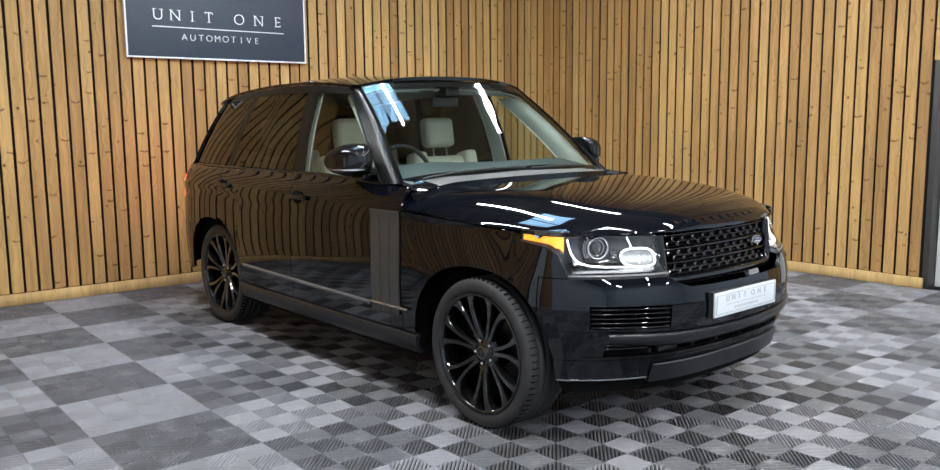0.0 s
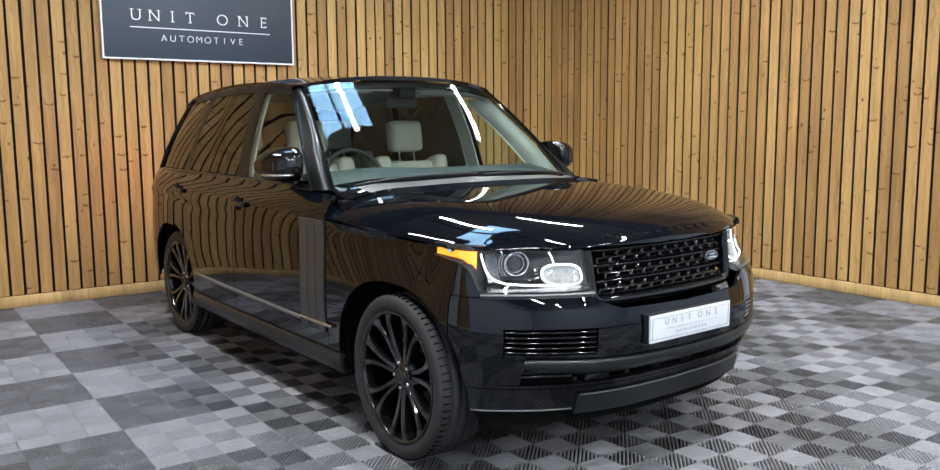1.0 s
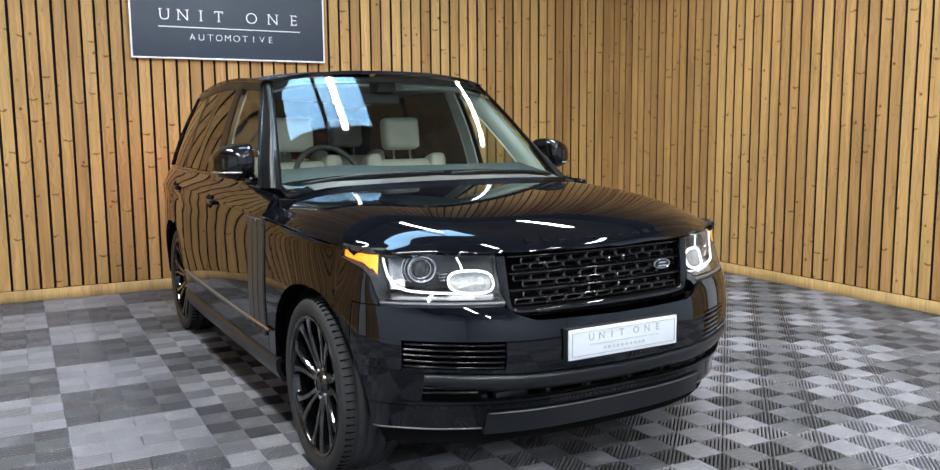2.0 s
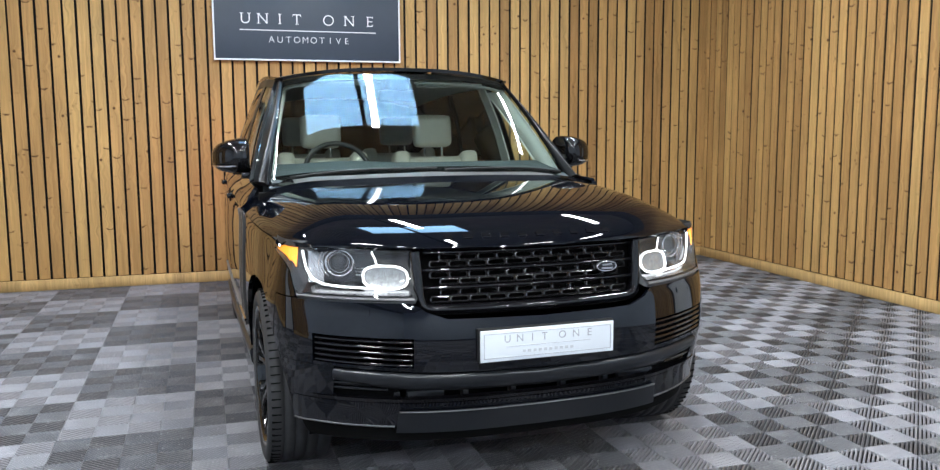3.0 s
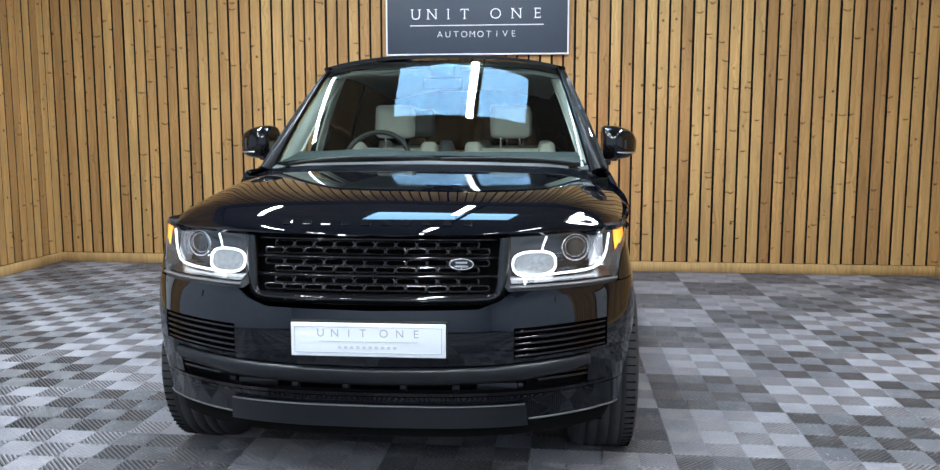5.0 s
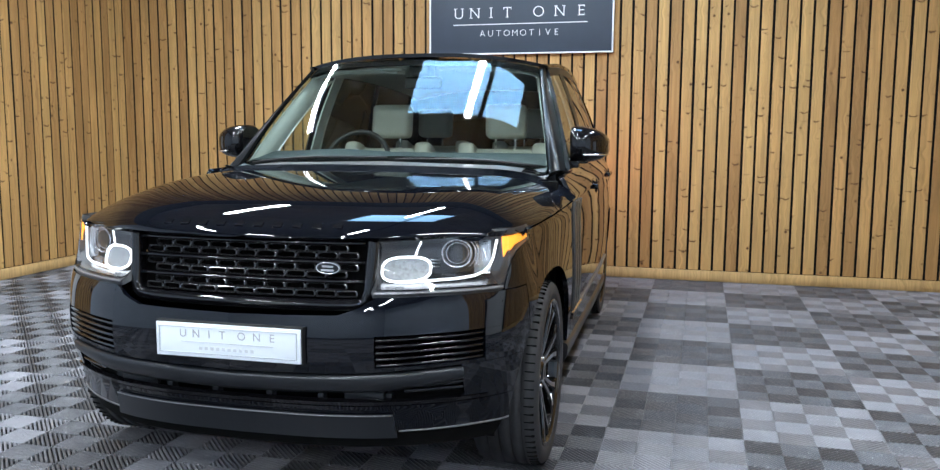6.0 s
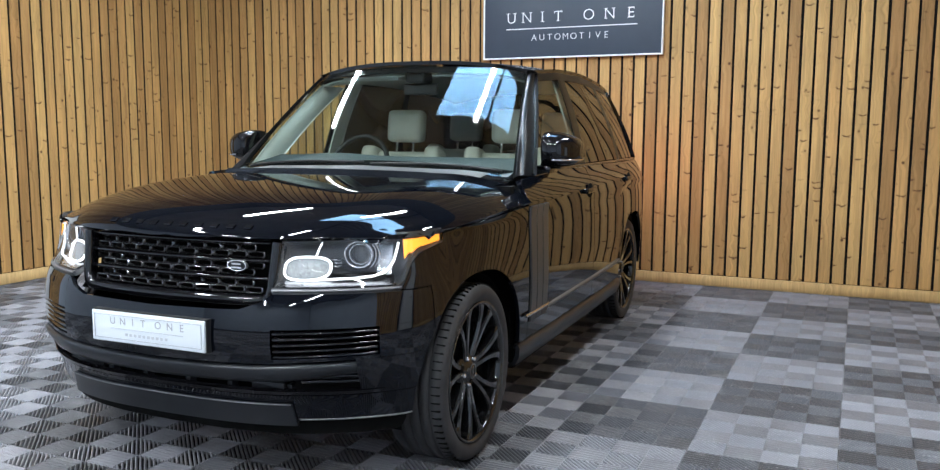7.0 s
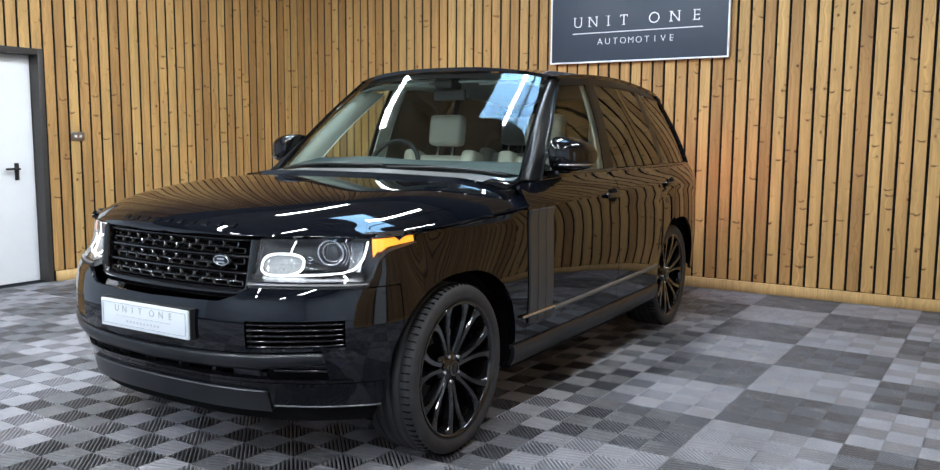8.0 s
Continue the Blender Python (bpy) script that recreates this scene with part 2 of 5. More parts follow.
scuffed(TILE_L), scuffed(TILE_D)
SUBFLOOR = material("screed", (0.03, 0.03, 0.032), rough=0.9, vary=0.2)
SLATE = material("sign_slate", (0.034, 0.046, 0.066), rough=0.45, spec=0.4, vary=0.05)
WHITE = material("white_paint", (0.78, 0.79, 0.80), rough=0.45, vary=0.03, scale=3)
# blue-grey of the unseen front walls, chosen for what the bumper reflects
UNSEEN_WALL = material("unseen_wall_tone", (0.50, 0.57, 0.67), rough=0.6, vary=0.06, scale=1.5)
DARKFRAME = material("dark_door_frame", (0.035, 0.032, 0.030), rough=0.5, vary=0.1)
SHEET = material("roof_sheet", (0.30, 0.31, 0.32), rough=0.5, vary=0.12, scale=2)
UPPER = material("upper_wall_sheet", (0.10, 0.105, 0.11), rough=0.6, vary=0.15, scale=2)
TUBE = material("led_tube", (1, 1, 1), emit=(0.97, 0.99, 1.0, 70.0))
STEEL = material("brushed_steel", (0.45, 0.43, 0.40), rough=0.3, metal=1.0, vary=0.05)


# ---- mesh helpers ----
def mesh_object(name, verts, faces, mat, parent=None, label="", smooth=True):
    me = bpy.data.meshes.new(name)
    me.from_pydata([tuple(map(float, v)) for v in verts], [], faces)
    me.update()
    if smooth:
        me.shade_smooth()
    me.materials.append(mat)
    ob = new(name, me)
    if parent:
        ob.parent = parent
    return tagged(ob, label)


def part(name, bm, mat, parent=None, label="", smooth=False, sharp=40):
    """Links a bmesh as one mesh object under a thing or a part."""
    me = bpy.data.meshes.new(name)
    bm.normal_update()
    if smooth:
        for f in bm.faces:
            f.smooth = True
        for e in bm.edges:
            if len(e.link_faces) == 2 and e.calc_face_angle(0) > radians(sharp):
                e.smooth = False
    bm.to_mesh(me)
    bm.free()
    me.materials.append(mat)
    ob = new(name, me)
    if parent:
        ob.parent = parent
    return tagged(ob, label)


def box_bm(lo, hi, bevel=0.0, seg=2, bm=None):
    bm = bm or bmesh.new()
    vs = [bm.verts.new((x, y, z)) for x in (lo[0], hi[0]) for y in (lo[1], hi[1]) for z in (lo[2], hi[2])]
    fs = [(0, 1, 3, 2), (4, 6, 7, 5), (0, 4, 5, 1), (2, 3, 7, 6), (0, 2, 6, 4), (1, 5, 7, 3)]
    made = [bm.faces.new([vs[i] for i in f]) for f in fs]
    if bevel:
        es = list({e for f in made for e in f.edges})
        bmesh.ops.bevel(bm, geom=es, offset=bevel, segments=seg, profile=0.6, affect="EDGES")
    return bm


def box(name, lo, hi, mat, parent=None, label="", bevel=0.0, seg=2, smooth=None):
    return part(name, box_bm(lo, hi, bevel, seg), mat, parent, label, smooth=bool(bevel) if smooth is None else smooth, sharp=50)


def thing(name, at=(0, 0, 0), rz=0.0):
    ob = new(name)
    ob.matrix_world = pose(*at, 0, 0, rz)
    ob.empty_display_size = 0.1
    return ob


def spline_weights(n, x):
    """Catmull-Rom weights of n knots at the places x (0 to n-1)."""
    x = np.clip(np.asarray(x, float).ravel(), 0, n - 1 - 1e-9)
    i = np.floor(x).astype(int)
    f = x - i
    w = np.zeros((len(x), n + 2))
    k = np.stack([-0.5 * f + f ** 2 - 0.5 * f ** 3, 1 - 2.5 * f ** 2 + 1.5 * f ** 3, 0.5 * f + 2 * f ** 2 - 1.5 * f ** 3, -0.5 * f ** 2 + 0.5 * f ** 3], 1)
    rows = np.arange(len(x))
    for d in range(4):
        w[rows, i + d] += k[:, d]
    w[:, 1] += 2 * w[:, 0]
    w[:, 2] -= w[:, 0]
    w[:, n] += 2 * w[:, n + 1]
    w[:, n - 1] -= w[:, n + 1]
    return w[:, 1:n + 1]


def net_eval(net, s, t):
    """Points of a spline surface over a net of knots."""
    shape = np.shape(s)
    net = np.asarray(net, float)
    ws, wt = spline_weights(net.shape[0], s), spline_weights(net.shape[1], t)
    return np.einsum("ps,pt,stk->pk", ws, wt, net).reshape(*shape, 3)


def shell_data(P, thick=0.02, flip=False):
    """Vertices and faces of a curved panel on the grid of points P, with turned-in edges of that depth."""
    P = np.asarray(P, float)
    a, b = np.gradient(P, axis=0), np.gradient(P, axis=1)
    N = np.cross(a, b)
    N /= np.linalg.norm(N, axis=2, keepdims=True) + 1e-12
    if flip:
        N = -N
    n, m = P.shape[:2]
    idx = np.arange(n * m).reshape(n, m)
    verts = list(P.reshape(-1, 3))
    faces = []
    for i in range(n - 1):
        for j in range(m - 1):
            q = (idx[i, j], idx[i + 1, j], idx[i + 1, j + 1], idx[i, j + 1])
            faces.append(tuple(int(k) for k in (q[::-1] if flip else q)))
    ring = [(i, 0) for i in range(n)] + [(n - 1, j) for j in range(1, m)] + [(i, m - 1) for i in range(n - 2, -1, -1)] + [(0, j) for j in range(m - 2, 0, -1)]
    base = len(verts)
    c = len(ring)
    mid = P[1:-1, 1:-1] if n > 2 and m > 2 else P
    for i, j in ring:
        verts.append(P[i, j])
    for i, j in ring:
        verts.append(P[i, j] - N[i, j] * 0.3 * min(thick, 0.01))
    for i, j in ring:
        verts.append(P[i, j] - N[i, j] * thick)
    for lay in (0, 1):
        for k in range(c):
            p, q = base + lay * c + k, base + lay * c + (k + 1) % c
            f = (p, p + c, q + c, q)
            faces.append(f[::-1] if flip else f)
    return verts, faces


def shell(name, P, mat, parent, label="", thick=0.02, flip=False, mirror=False):
    P = np.array(P, float)
    if mirror:
        P = P * np.array([-1, 1, 1])
        flip = not flip
    v, f = shell_data(P, thick, flip)
    return mesh_object(name, v, f, mat, parent, label)


def sweep(name, pts, w, mat, parent, label="", h=None, n=8, closed=False, up=(0, 0, 1)):
    """A rounded bar along the points."""
    pts = [Vector(p) for p in pts]
    h = h or w
    verts, faces = [], []
    for i, p in enumerate(pts):
        a = pts[(i - 1) % len(pts)] if closed or i else p
        b = pts[(i + 1) % len(pts)] if closed or i < len(pts) - 1 else p
        d = (b - a).normalized()
        x = d.cross(Vector(up)).normalized()
        y = x.cross(d).normalized()
        for k in range(n):
            an = 2 * math.pi * (k + 0.5) / n
            verts.append(p + x * math.cos(an) * w / 2 + y * math.sin(an) * h / 2)
    m = len(pts)
    for i in range(m if closed else m - 1):
        for k in range(n):
            p, q = i * n, (i + 1) % m * n
            faces.append((p + k, p + (k + 1) % n, q + (k + 1) % n, q + k))
    if not closed:
        faces += [tuple(range(n - 1, -1, -1)), tuple(range((m - 1) * n, m * n))]
    return mesh_object(name, verts, faces, mat, parent, label)


def lathe(name, profile, mat, parent, label="", n=64, start=0.0, end=2 * math.pi):
    """Turns (radius, along u) round the u axis."""
    verts, faces = [], []
    full = abs(end - start - 2 * math.pi) < 1e-6
    m = len(profile)
    steps = n if full else n + 1
    for i in range(steps):
        a = start + (end - start) * i / n
        for r, u in profile:
            verts.append((u, r * math.cos(a), r * math.sin(a)))
    for i in range(n):
        p, q = i * m, (i + 1) % steps * m
        for k in range(m - 1):
            faces.append((p + k, p + k + 1, q + k + 1, q + k))
    return mesh_object(name, verts, faces, mat, parent, label)


# ---- the hall ----
def wall_thing(name, label):
    ob = thing(name)
    return tagged(ob, label, "wall", kind="structure")


PITCH, SLAT_W, SLAT_D = 0.1074, 0.0875, 0.012


def slat_mesh(height):
    return box_bm((-SLAT_W / 2, -SLAT_D / 2, 0), (SLAT_W / 2, SLAT_D / 2, height), 0.003, 1)


def make_hall():
    ground = box("ground", (X0 - 3, Y0 - 3, -0.3), (X1 + 3, Y1 + 1, -0.02), SUBFLOOR)
    tagged(ground, "grey screed under the plastic floor tiles", "floor", kind="structure")
    # back wall and sides behind the slats
    back = box("wall_back", (X0 - 0.25, Y1 + SLAT_D, -0.02), (X1 + 0.25, Y1 + 0.25, WALL_H), BACKING)
    tagged(back, "back wall clad with upright pine slats over black membrane", "wall", kind="structure")
    lx = X0 - SLAT_D
    a, b, h = DOOR_L
    left = part("wall_left", box_bm((lx - 0.2, Y0, -0.02), (lx, a, WALL_H), bm=box_bm((lx - 0.2, b, -0.02), (lx, Y1 + SLAT_D, WALL_H), bm=box_bm((lx - 0.2, a, h), (lx, b, WALL_H)))), BACKING)
    tagged(left, "side wall clad with upright pine slats, with a doorway", "wall", kind="structure")
    rx = X1 + SLAT_D
    a, b, h = DOOR_R
    right = part("wall_right", box_bm((rx, Y0, -0.02), (rx + 0.2, a, WALL_H), bm=box_bm((rx, b, -0.02), (rx + 0.2, Y1 + SLAT_D, WALL_H), bm=box_bm((rx, a, h), (rx + 0.2, b, WALL_H)))), BACKING)
    tagged(right, "side wall clad with upright pine slats, with a doorway", "wall", kind="structure")
    # unseen front wall and side panels, added as reflectors for the car's nose
    front = box("wall_front", (X0 - 0.25, Y0 - 0.2, -0.02), (X1 + 0.25, Y0, CEIL + 0.3), UNSEEN_WALL)
    tagged(front, "unseen blue-grey wall behind the camera, toned for the car's reflections", "wall", kind="structure")
    for nm, lo, hi in (("wall_left_front", (lx, Y0, 0), (X0 - 0.004, 2.385, WALL_H)), ("wall_right_front", (X1 + 0.004, Y0, 0), (rx, 0.885, WALL_H))):
        tagged(box(nm, lo, hi, UNSEEN_WALL), "unseen blue-grey panel added at the front for the car's reflections", "wall", kind="structure")
    for nm, lo, hi in (("wall_upper_back", (X0 - 0.25, Y1 + 0.05, WALL_H), (X1 + 0.25, Y1 + 0.25, CEIL + 0.3)),
                       ("wall_upper_left", (X0 - 0.25, Y0, WALL_H), (X0 - 0.06, Y1 + 0.05, CEIL + 0.3)),
                       ("wall_upper_right", (X1 + 0.06, Y0, WALL_H), (X1 + 0.25, Y1 + 0.05, CEIL + 0.3))):
        tagged(box(nm, lo, hi, UPPER), "dark sheet wall above the pine slats", "wall", kind="structure")
    return back, left, right


BACK, LEFT, RIGHT = make_hall()


# ---- the car: u to its left side, v towards its tail, from the ground under the front axle ----
CAR_DROP = 0.05     # how far the body sits down on its springs
CAR = thing("car", (3.640, 3.050, -CAR_DROP), 1.5)
tagged(CAR, "glossy black luxury SUV with dark multi-spoke wheels on the tiled floor", "car")

ROW_Z = np.array([0.27, 0.345, 0.42, 0.50, 0.58, 0.68, 0.78, 0.835, 0.90, 1.00, 1.05, 1.12, 1.19])
FRONT_BACK = np.array([0.105, 0.08, 0.065, 0.035, 0.010, 0.0, 0.014, 0.038, 0.085, 0.113, 0.125, 0.14, 0.16])   # how far the nose leans back by height
SIDE_IN = np.array([0.055, 0.022, 0.014, 0.009, 0.004, 0.0, 0.001, 0.002, 0.004, 0.008, 0.004, 0.030, 0.072])    # how far the flank leans in by height
NOSE = [(0.0, -0.845), (0.27, -0.833), (0.48, -0.790), (0.66, -0.706), (0.80, -0.602)]   # plan at bumper height
FLANK = [(0.902, -0.438), (0.940, -0.20), (0.953, 0.10), (0.956, 0.57), (0.959, 1.10), (0.961, 1.70), (0.957, 2.20), (0.945, 2.70), (0.926, 3.10), (0.884, 3.45)]
TAILP = [(0.80, 3.71), (0.61, 3.89), (0.32, 3.98), (0.0, 4.00)]


def body_net():
    net = np.zeros((len(NOSE) + len(FLANK) + len(TAILP), len(ROW_Z), 3))
    lean = [1, 1, 1, 0.95, 0.86]
    for j, z in enumerate(ROW_Z):
        col = 0
        for k, (u, v) in enumerate(NOSE):
            net[col, j] = (u - (0.25 * FRONT_BACK[j] if k == 4 else 0.12 * FRONT_BACK[j] if k == 3 else 0), v + lean[k] * FRONT_BACK[j], z)
            col += 1
        for k, (u, v) in enumerate(FLANK):
            taper = min(1.0, max(0.0, (z - 0.74) / 0.24))
            extra = (0.032, 0.042, 0.022, 0.004)[k] * taper if k < 4 else 0.0
            extra += (0.3 if k == 0 and z < 0.6 else 0.0) * FRONT_BACK[j]
            net[col, j] = (u - SIDE_IN[j] - extra, v, z)
            col += 1
        for k, (u, v) in enumerate(TAILP):
            back = np.interp(z, [0.27, 0.45, 0.62, 0.8, 1.05, 1.19], [0.12, 0.03, 0.0, 0.04, 0.10, 0.14])
            net[col, j] = (u - SIDE_IN[j] * (0.8 if k == 0 else 0.3) * (u > 0), v - back * (0.4 if k == 0 else 1), z)
            col += 1
    return net


NET = body_net()
DENSE = np.linspace(0, len(ROW_Z) - 1, 400)
DENSE_Z = spline_weights(len(ROW_Z), DENSE) @ ROW_Z
SD = np.linspace(5, 14, 600)
SD_V = (spline_weights(NET.shape[0], SD) @ NET[:, 5, :])[:, 1]


def body(s, z):
    """The body's skin at plan place s (0 nose centre, 5 to 14 flank, 18 tail centre) and height z."""
    s, z = np.broadcast_arrays(np.asarray(s, float), np.asarray(z, float))
    return net_eval(NET, s, np.interp(z, DENSE_Z, DENSE))


def flank_s(v):
    return np.interp(v, SD_V, SD)


def nose_s(u, z):
    """Place s at which the nose reaches the half width u at the height z."""
    g = np.linspace(0, 6, 300)
    return float(np.interp(u, body(g, np.full(300, z))[:, 0], g))


ARCH_A, ARCH_B, HUB_Z = 0.465, 0.440, 0.387
WHEEL_R = 0.364      # tyre radius under load
AXLES = (0.0, 2.922)


def arch_z(v, v0, grow=0.0):
    k = np.clip(1 - np.abs((v - v0) / (ARCH_A + grow)) ** 2.3, 0, 1)
    return HUB_Z + (ARCH_B + grow) * k ** (1 / 2.3)


def panel(name, s_of, z_lo, z_hi, ns, nz, mat, label="", thick=0.022, off=0.0, both=True, parent=None):
    """A skin panel: for each of ns steps along and nz steps up; s_of(a, z) gives s, z_lo and z_hi the edges at a."""
    a = np.linspace(0, 1, ns)
    P = np.zeros((ns, nz, 3))
    for i, x in enumerate(a):
        lo, hi = z_lo(x), z_hi(x)
        z = np.linspace(lo, hi, nz)
        s = np.array([s_of(x, zz) for zz in z])
        P[i] = body(s, z)
    if off:
        ga, gb = np.gradient(P, axis=0), np.gradient(P, axis=1)
        N = np.cross(ga, gb)
        P = P + off * N / np.linalg.norm(N, axis=2, keepdims=True)
    obs = [shell(name, P, mat, parent or CAR, label, thick)]
    if both:
        obs.append(shell(name, P, mat, parent or CAR, label, thick, mirror=True))
    return obs


def whole(name, rows, mat, label="", thick=0.02, parent=None):
    """A panel right across the nose from the rows of right-half points (centre first)."""
    P = np.array([[(-p[0], p[1], p[2]) for p in r[:0:-1]] + list(map(tuple, r)) for r in rows]).transpose(1, 0, 2)
    return shell(name, P, mat, parent or CAR, label, thick)


GAP = 0.003
V_DOOR0, V_SPLIT, V_DOOR1 = 0.565, 1.715, 2.80


LAMP_TIP = -0.255    # where the lamp ends on the flank
LAMP_Q, LAMP_Z = [0, 0.22, 0.45, 1], [0.845, 0.925, 0.958, 0.980]


def lamp_s(q):
    """Place s along the lamp's outer part, from the nose's corner (0) to the tip on the flank (1)."""
    s0 = nose_s(0.835, 0.9)
    return s0 + (float(flank_s(LAMP_TIP)) - s0) * q


def lamp_low(v):
    """The lamp's lower edge on the flank at v."""
    s0 = nose_s(0.835, 0.9)
    return float(np.interp((float(flank_s(v)) - s0) / (float(flank_s(LAMP_TIP)) - s0), LAMP_Q, LAMP_Z))


def crease(v):
    return np.interp(v, [-0.5, -0.35, 0.3, 0.65, 2.5, 3.5], [1.000, 1.004, 1.042, 1.056, 1.085, 1.10])


def belt(v):
    return np.interp(v, [0.5, 1.5, 3.0, 3.7], [1.165, 1.195, 1.215, 1.22])


def cosine(x):
    return 0.5 - 0.5 * math.cos(math.pi * x)


def make_flanks():
    # front wing, from the bumper seam to the door, over the arch
    v0, v1 = -0.385, V_DOOR0 - GAP
    vv = lambda x: v0 + (v1 - v0) * x

    def wing_lo(x):
        v = vv(x)
        return float(arch_z(v, 0.0)) if v < ARCH_A - 0.004 else 0.425

    # dense about the arch's rear end
    for mir in (False, True):
        vs = np.unique(np.concatenate([np.linspace(v0, LAMP_TIP, 10), np.linspace(LAMP_TIP + 0.002, 0.40, 28), np.linspace(0.40, ARCH_A - 0.001, 16), np.linspace(ARCH_A, v1, 6)]))
        P = []
        for v in vs:
            lo = float(arch_z(v, 0.0)) if v < ARCH_A else 0.425
            zz = np.linspace(lo, lamp_low(v) - GAP if v <= LAMP_TIP else float(crease(v)) - GAP, 18)
            P.append(body(np.full(18, flank_s(v)), zz))
        shell("wing", np.array(P), PAINT, CAR, "", mirror=mir)
        # wing's tip between lamp and arch
        P = []
        b = float(flank_s(v0 - 0.0004))
        top = lamp_low(v0) - GAP
        for f in np.linspace(0, 1, 14):
            row = []
            for z in np.linspace(0.832, top, 14):
                a = min(lamp_s(float(np.interp(z + GAP, LAMP_Z, LAMP_Q))) + 0.02, b - 0.01)
                row.append(body(a + (b - a) * f, z))
            P.append(row)
        shell("wing_tip", np.array(P), PAINT, CAR, "", mirror=mir)
        # doors
        for a, b in ((V_DOOR0 + GAP, V_SPLIT - GAP), (V_SPLIT + GAP, V_DOOR1 - GAP)):
            rear = a > 1
            vs = np.linspace(a, b, 40)
            P = []
            for v in vs:
                lo = 0.425
                if rear and v > AXLES[1] - ARCH_A - 0.02:
                    lo = max(lo, float(arch_z(v, AXLES[1], 0.02)))
                zz = np.concatenate([np.linspace(lo, crease(v) - 0.006, 14), np.linspace(crease(v), belt(v), 8)])
                s = np.full(len(zz), flank_s(v))
                q = body(s, zz)
                q[13, 0] -= 0.002
                P.append(q)
            d = shell("door", np.array(P), PAINT, CAR, "", mirror=mir)
            hv = b - 0.115
            hz = float(crease(hv)) - 0.012
            hu = float(body(flank_s(hv), hz)[0])
            k = -1 if mir else 1
            hx = 1 if k > 0 else -1
            part("door_handle", box_bm((min(hx * (hu - 0.01), hx * (hu + 0.022)), hv - 0.10, hz - 0.014), (max(hx * (hu - 0.01), hx * (hu + 0.022)), hv + 0.09, hz + 0.016), 0.009, 3), GLOSS, d, "gloss black door handle", smooth=True)
            # shade of the handle's recess, laid on the door as a near-black disc
            lathe_at = lathe("recess_shade", [(0.052, 0.0), (0.046, 0.003), (0.0, 0.0035)], UNDER, d, "", n=24)
            lathe_at.location = (hx * (hu - 0.001), hv + 0.02, hz)
            lathe_at.scale = (hx, 1.2, 0.8)
        # rear quarter
        vs = np.unique(np.concatenate([np.linspace(V_DOOR1 + GAP, AXLES[1] + 0.4, 24), np.linspace(AXLES[1] + 0.4, AXLES[1] + ARCH_A - 0.001, 14), np.linspace(AXLES[1] + ARCH_A, 3.45, 5)]))
        P = []
        for v in vs:
            lo = float(arch_z(v, AXLES[1])) if v < AXLES[1] + ARCH_A else 0.40
            P.append(body(np.full(20, flank_s(v)), np.linspace(lo, belt(v), 20)))
        shell("rear_quarter", np.array(P), PAINT, CAR, "", mirror=mir)
        # sill with its bright edge
        vs = np.linspace(ARCH_A - 0.015, AXLES[1] - ARCH_A + 0.01, 30)
        P = [np.array([body(flank_s(v), z) + np.array([du, 0, 0]) for z, du in ((0.300, -0.03), (0.318, 0.004), (0.36, 0.010), (0.402, 0.009), (0.414, 0.001), (0.418, -0.02))]) for v in vs]
        shell("sill", np.array(P), TRIM, CAR, "satin dark sill panel", mirror=mir)
        # bright strip along the doors
        vs = np.linspace(0.86, 2.40, 30)
        P = [np.array([body(flank_s(v), zc + dz) + np.array([du, 0, 0]) for dz, du in ((-0.013, 0.0), (-0.011, 0.007), (0.009, 0.008), (0.012, 0.0))]) for v in vs for zc in [float(np.interp(v, [0.86, 2.4], [0.527, 0.545]))]]
        shell("door_strip", np.array(P), VENT, CAR, "brushed silver strip along the doors", thick=0.006, mirror=mir)
        # side vent: a panel of three upright blades with a bright foot
        vent = thing("side_vent")
        vent.parent = CAR
        tagged(vent, "silver-grey louvred side vent on the front door")
        edges = [0.585, 0.668, 0.752, 0.838]
        for a, b in zip(edges[:-1], edges[1:]):
            zt = np.linspace(0.498, 1.045, 24)
            P = []
            for q in np.linspace(0, 1, 6):
                v = a + 0.0008 + (b - a - 0.0016) * q
                P.append(np.array([body(flank_s(v - 0.018 * math.sin(math.pi * (z - 0.498) / 0.547) * 0.6), z) + np.array([0.005 + 0.003 * (1 - q), 0, 0]) for z in zt]))
            shell("blade", np.array(P), BLADE, vent, thick=0.012, mirror=mir)
        P = [np.array([body(flank_s(v), z) + np.array([du, 0, 0]) for z, du in ((0.535, 0.008), (0.537, 0.017), (0.547, 0.017), (0.549, 0.008))]) for v in np.linspace(0.50, 0.835, 8)]
        shell("foot_strip", np.array(P), SILVER, vent, thick=0.006, mirror=mir)
    # tail
    ss = np.linspace(14.05, 18, 22)
    P = [body(np.full(16, s), np.linspace(0.38, 1.21, 16)) for s in ss]
    for mir in (False, True):
        shell("tail_panel", np.array(P), PAINT, CAR, "", mirror=mir)
        P2 = [body(np.full(8, s), np.linspace(0.93, 1.11, 8)) + np.array([0.006, 0.006, 0]) for s in np.linspace(14.95, 16.5, 10)]
        shell("tail_lamp", np.array(P2), TAIL, CAR, "red tail lamp", thick=0.003, mirror=mir)
        # added black sheet that keeps the tail lamp's red out of the cabin
        P3 = [body(np.full(8, s), np.linspace(0.85, 1.185, 8)) - np.array([0.03, 0.03, 0]) for s in np.linspace(14.3, 17.0, 10)]
        shell("tail_glow_blocker", np.array(P3), UNDER, CAR, "", mirror=mir)


make_flanks()


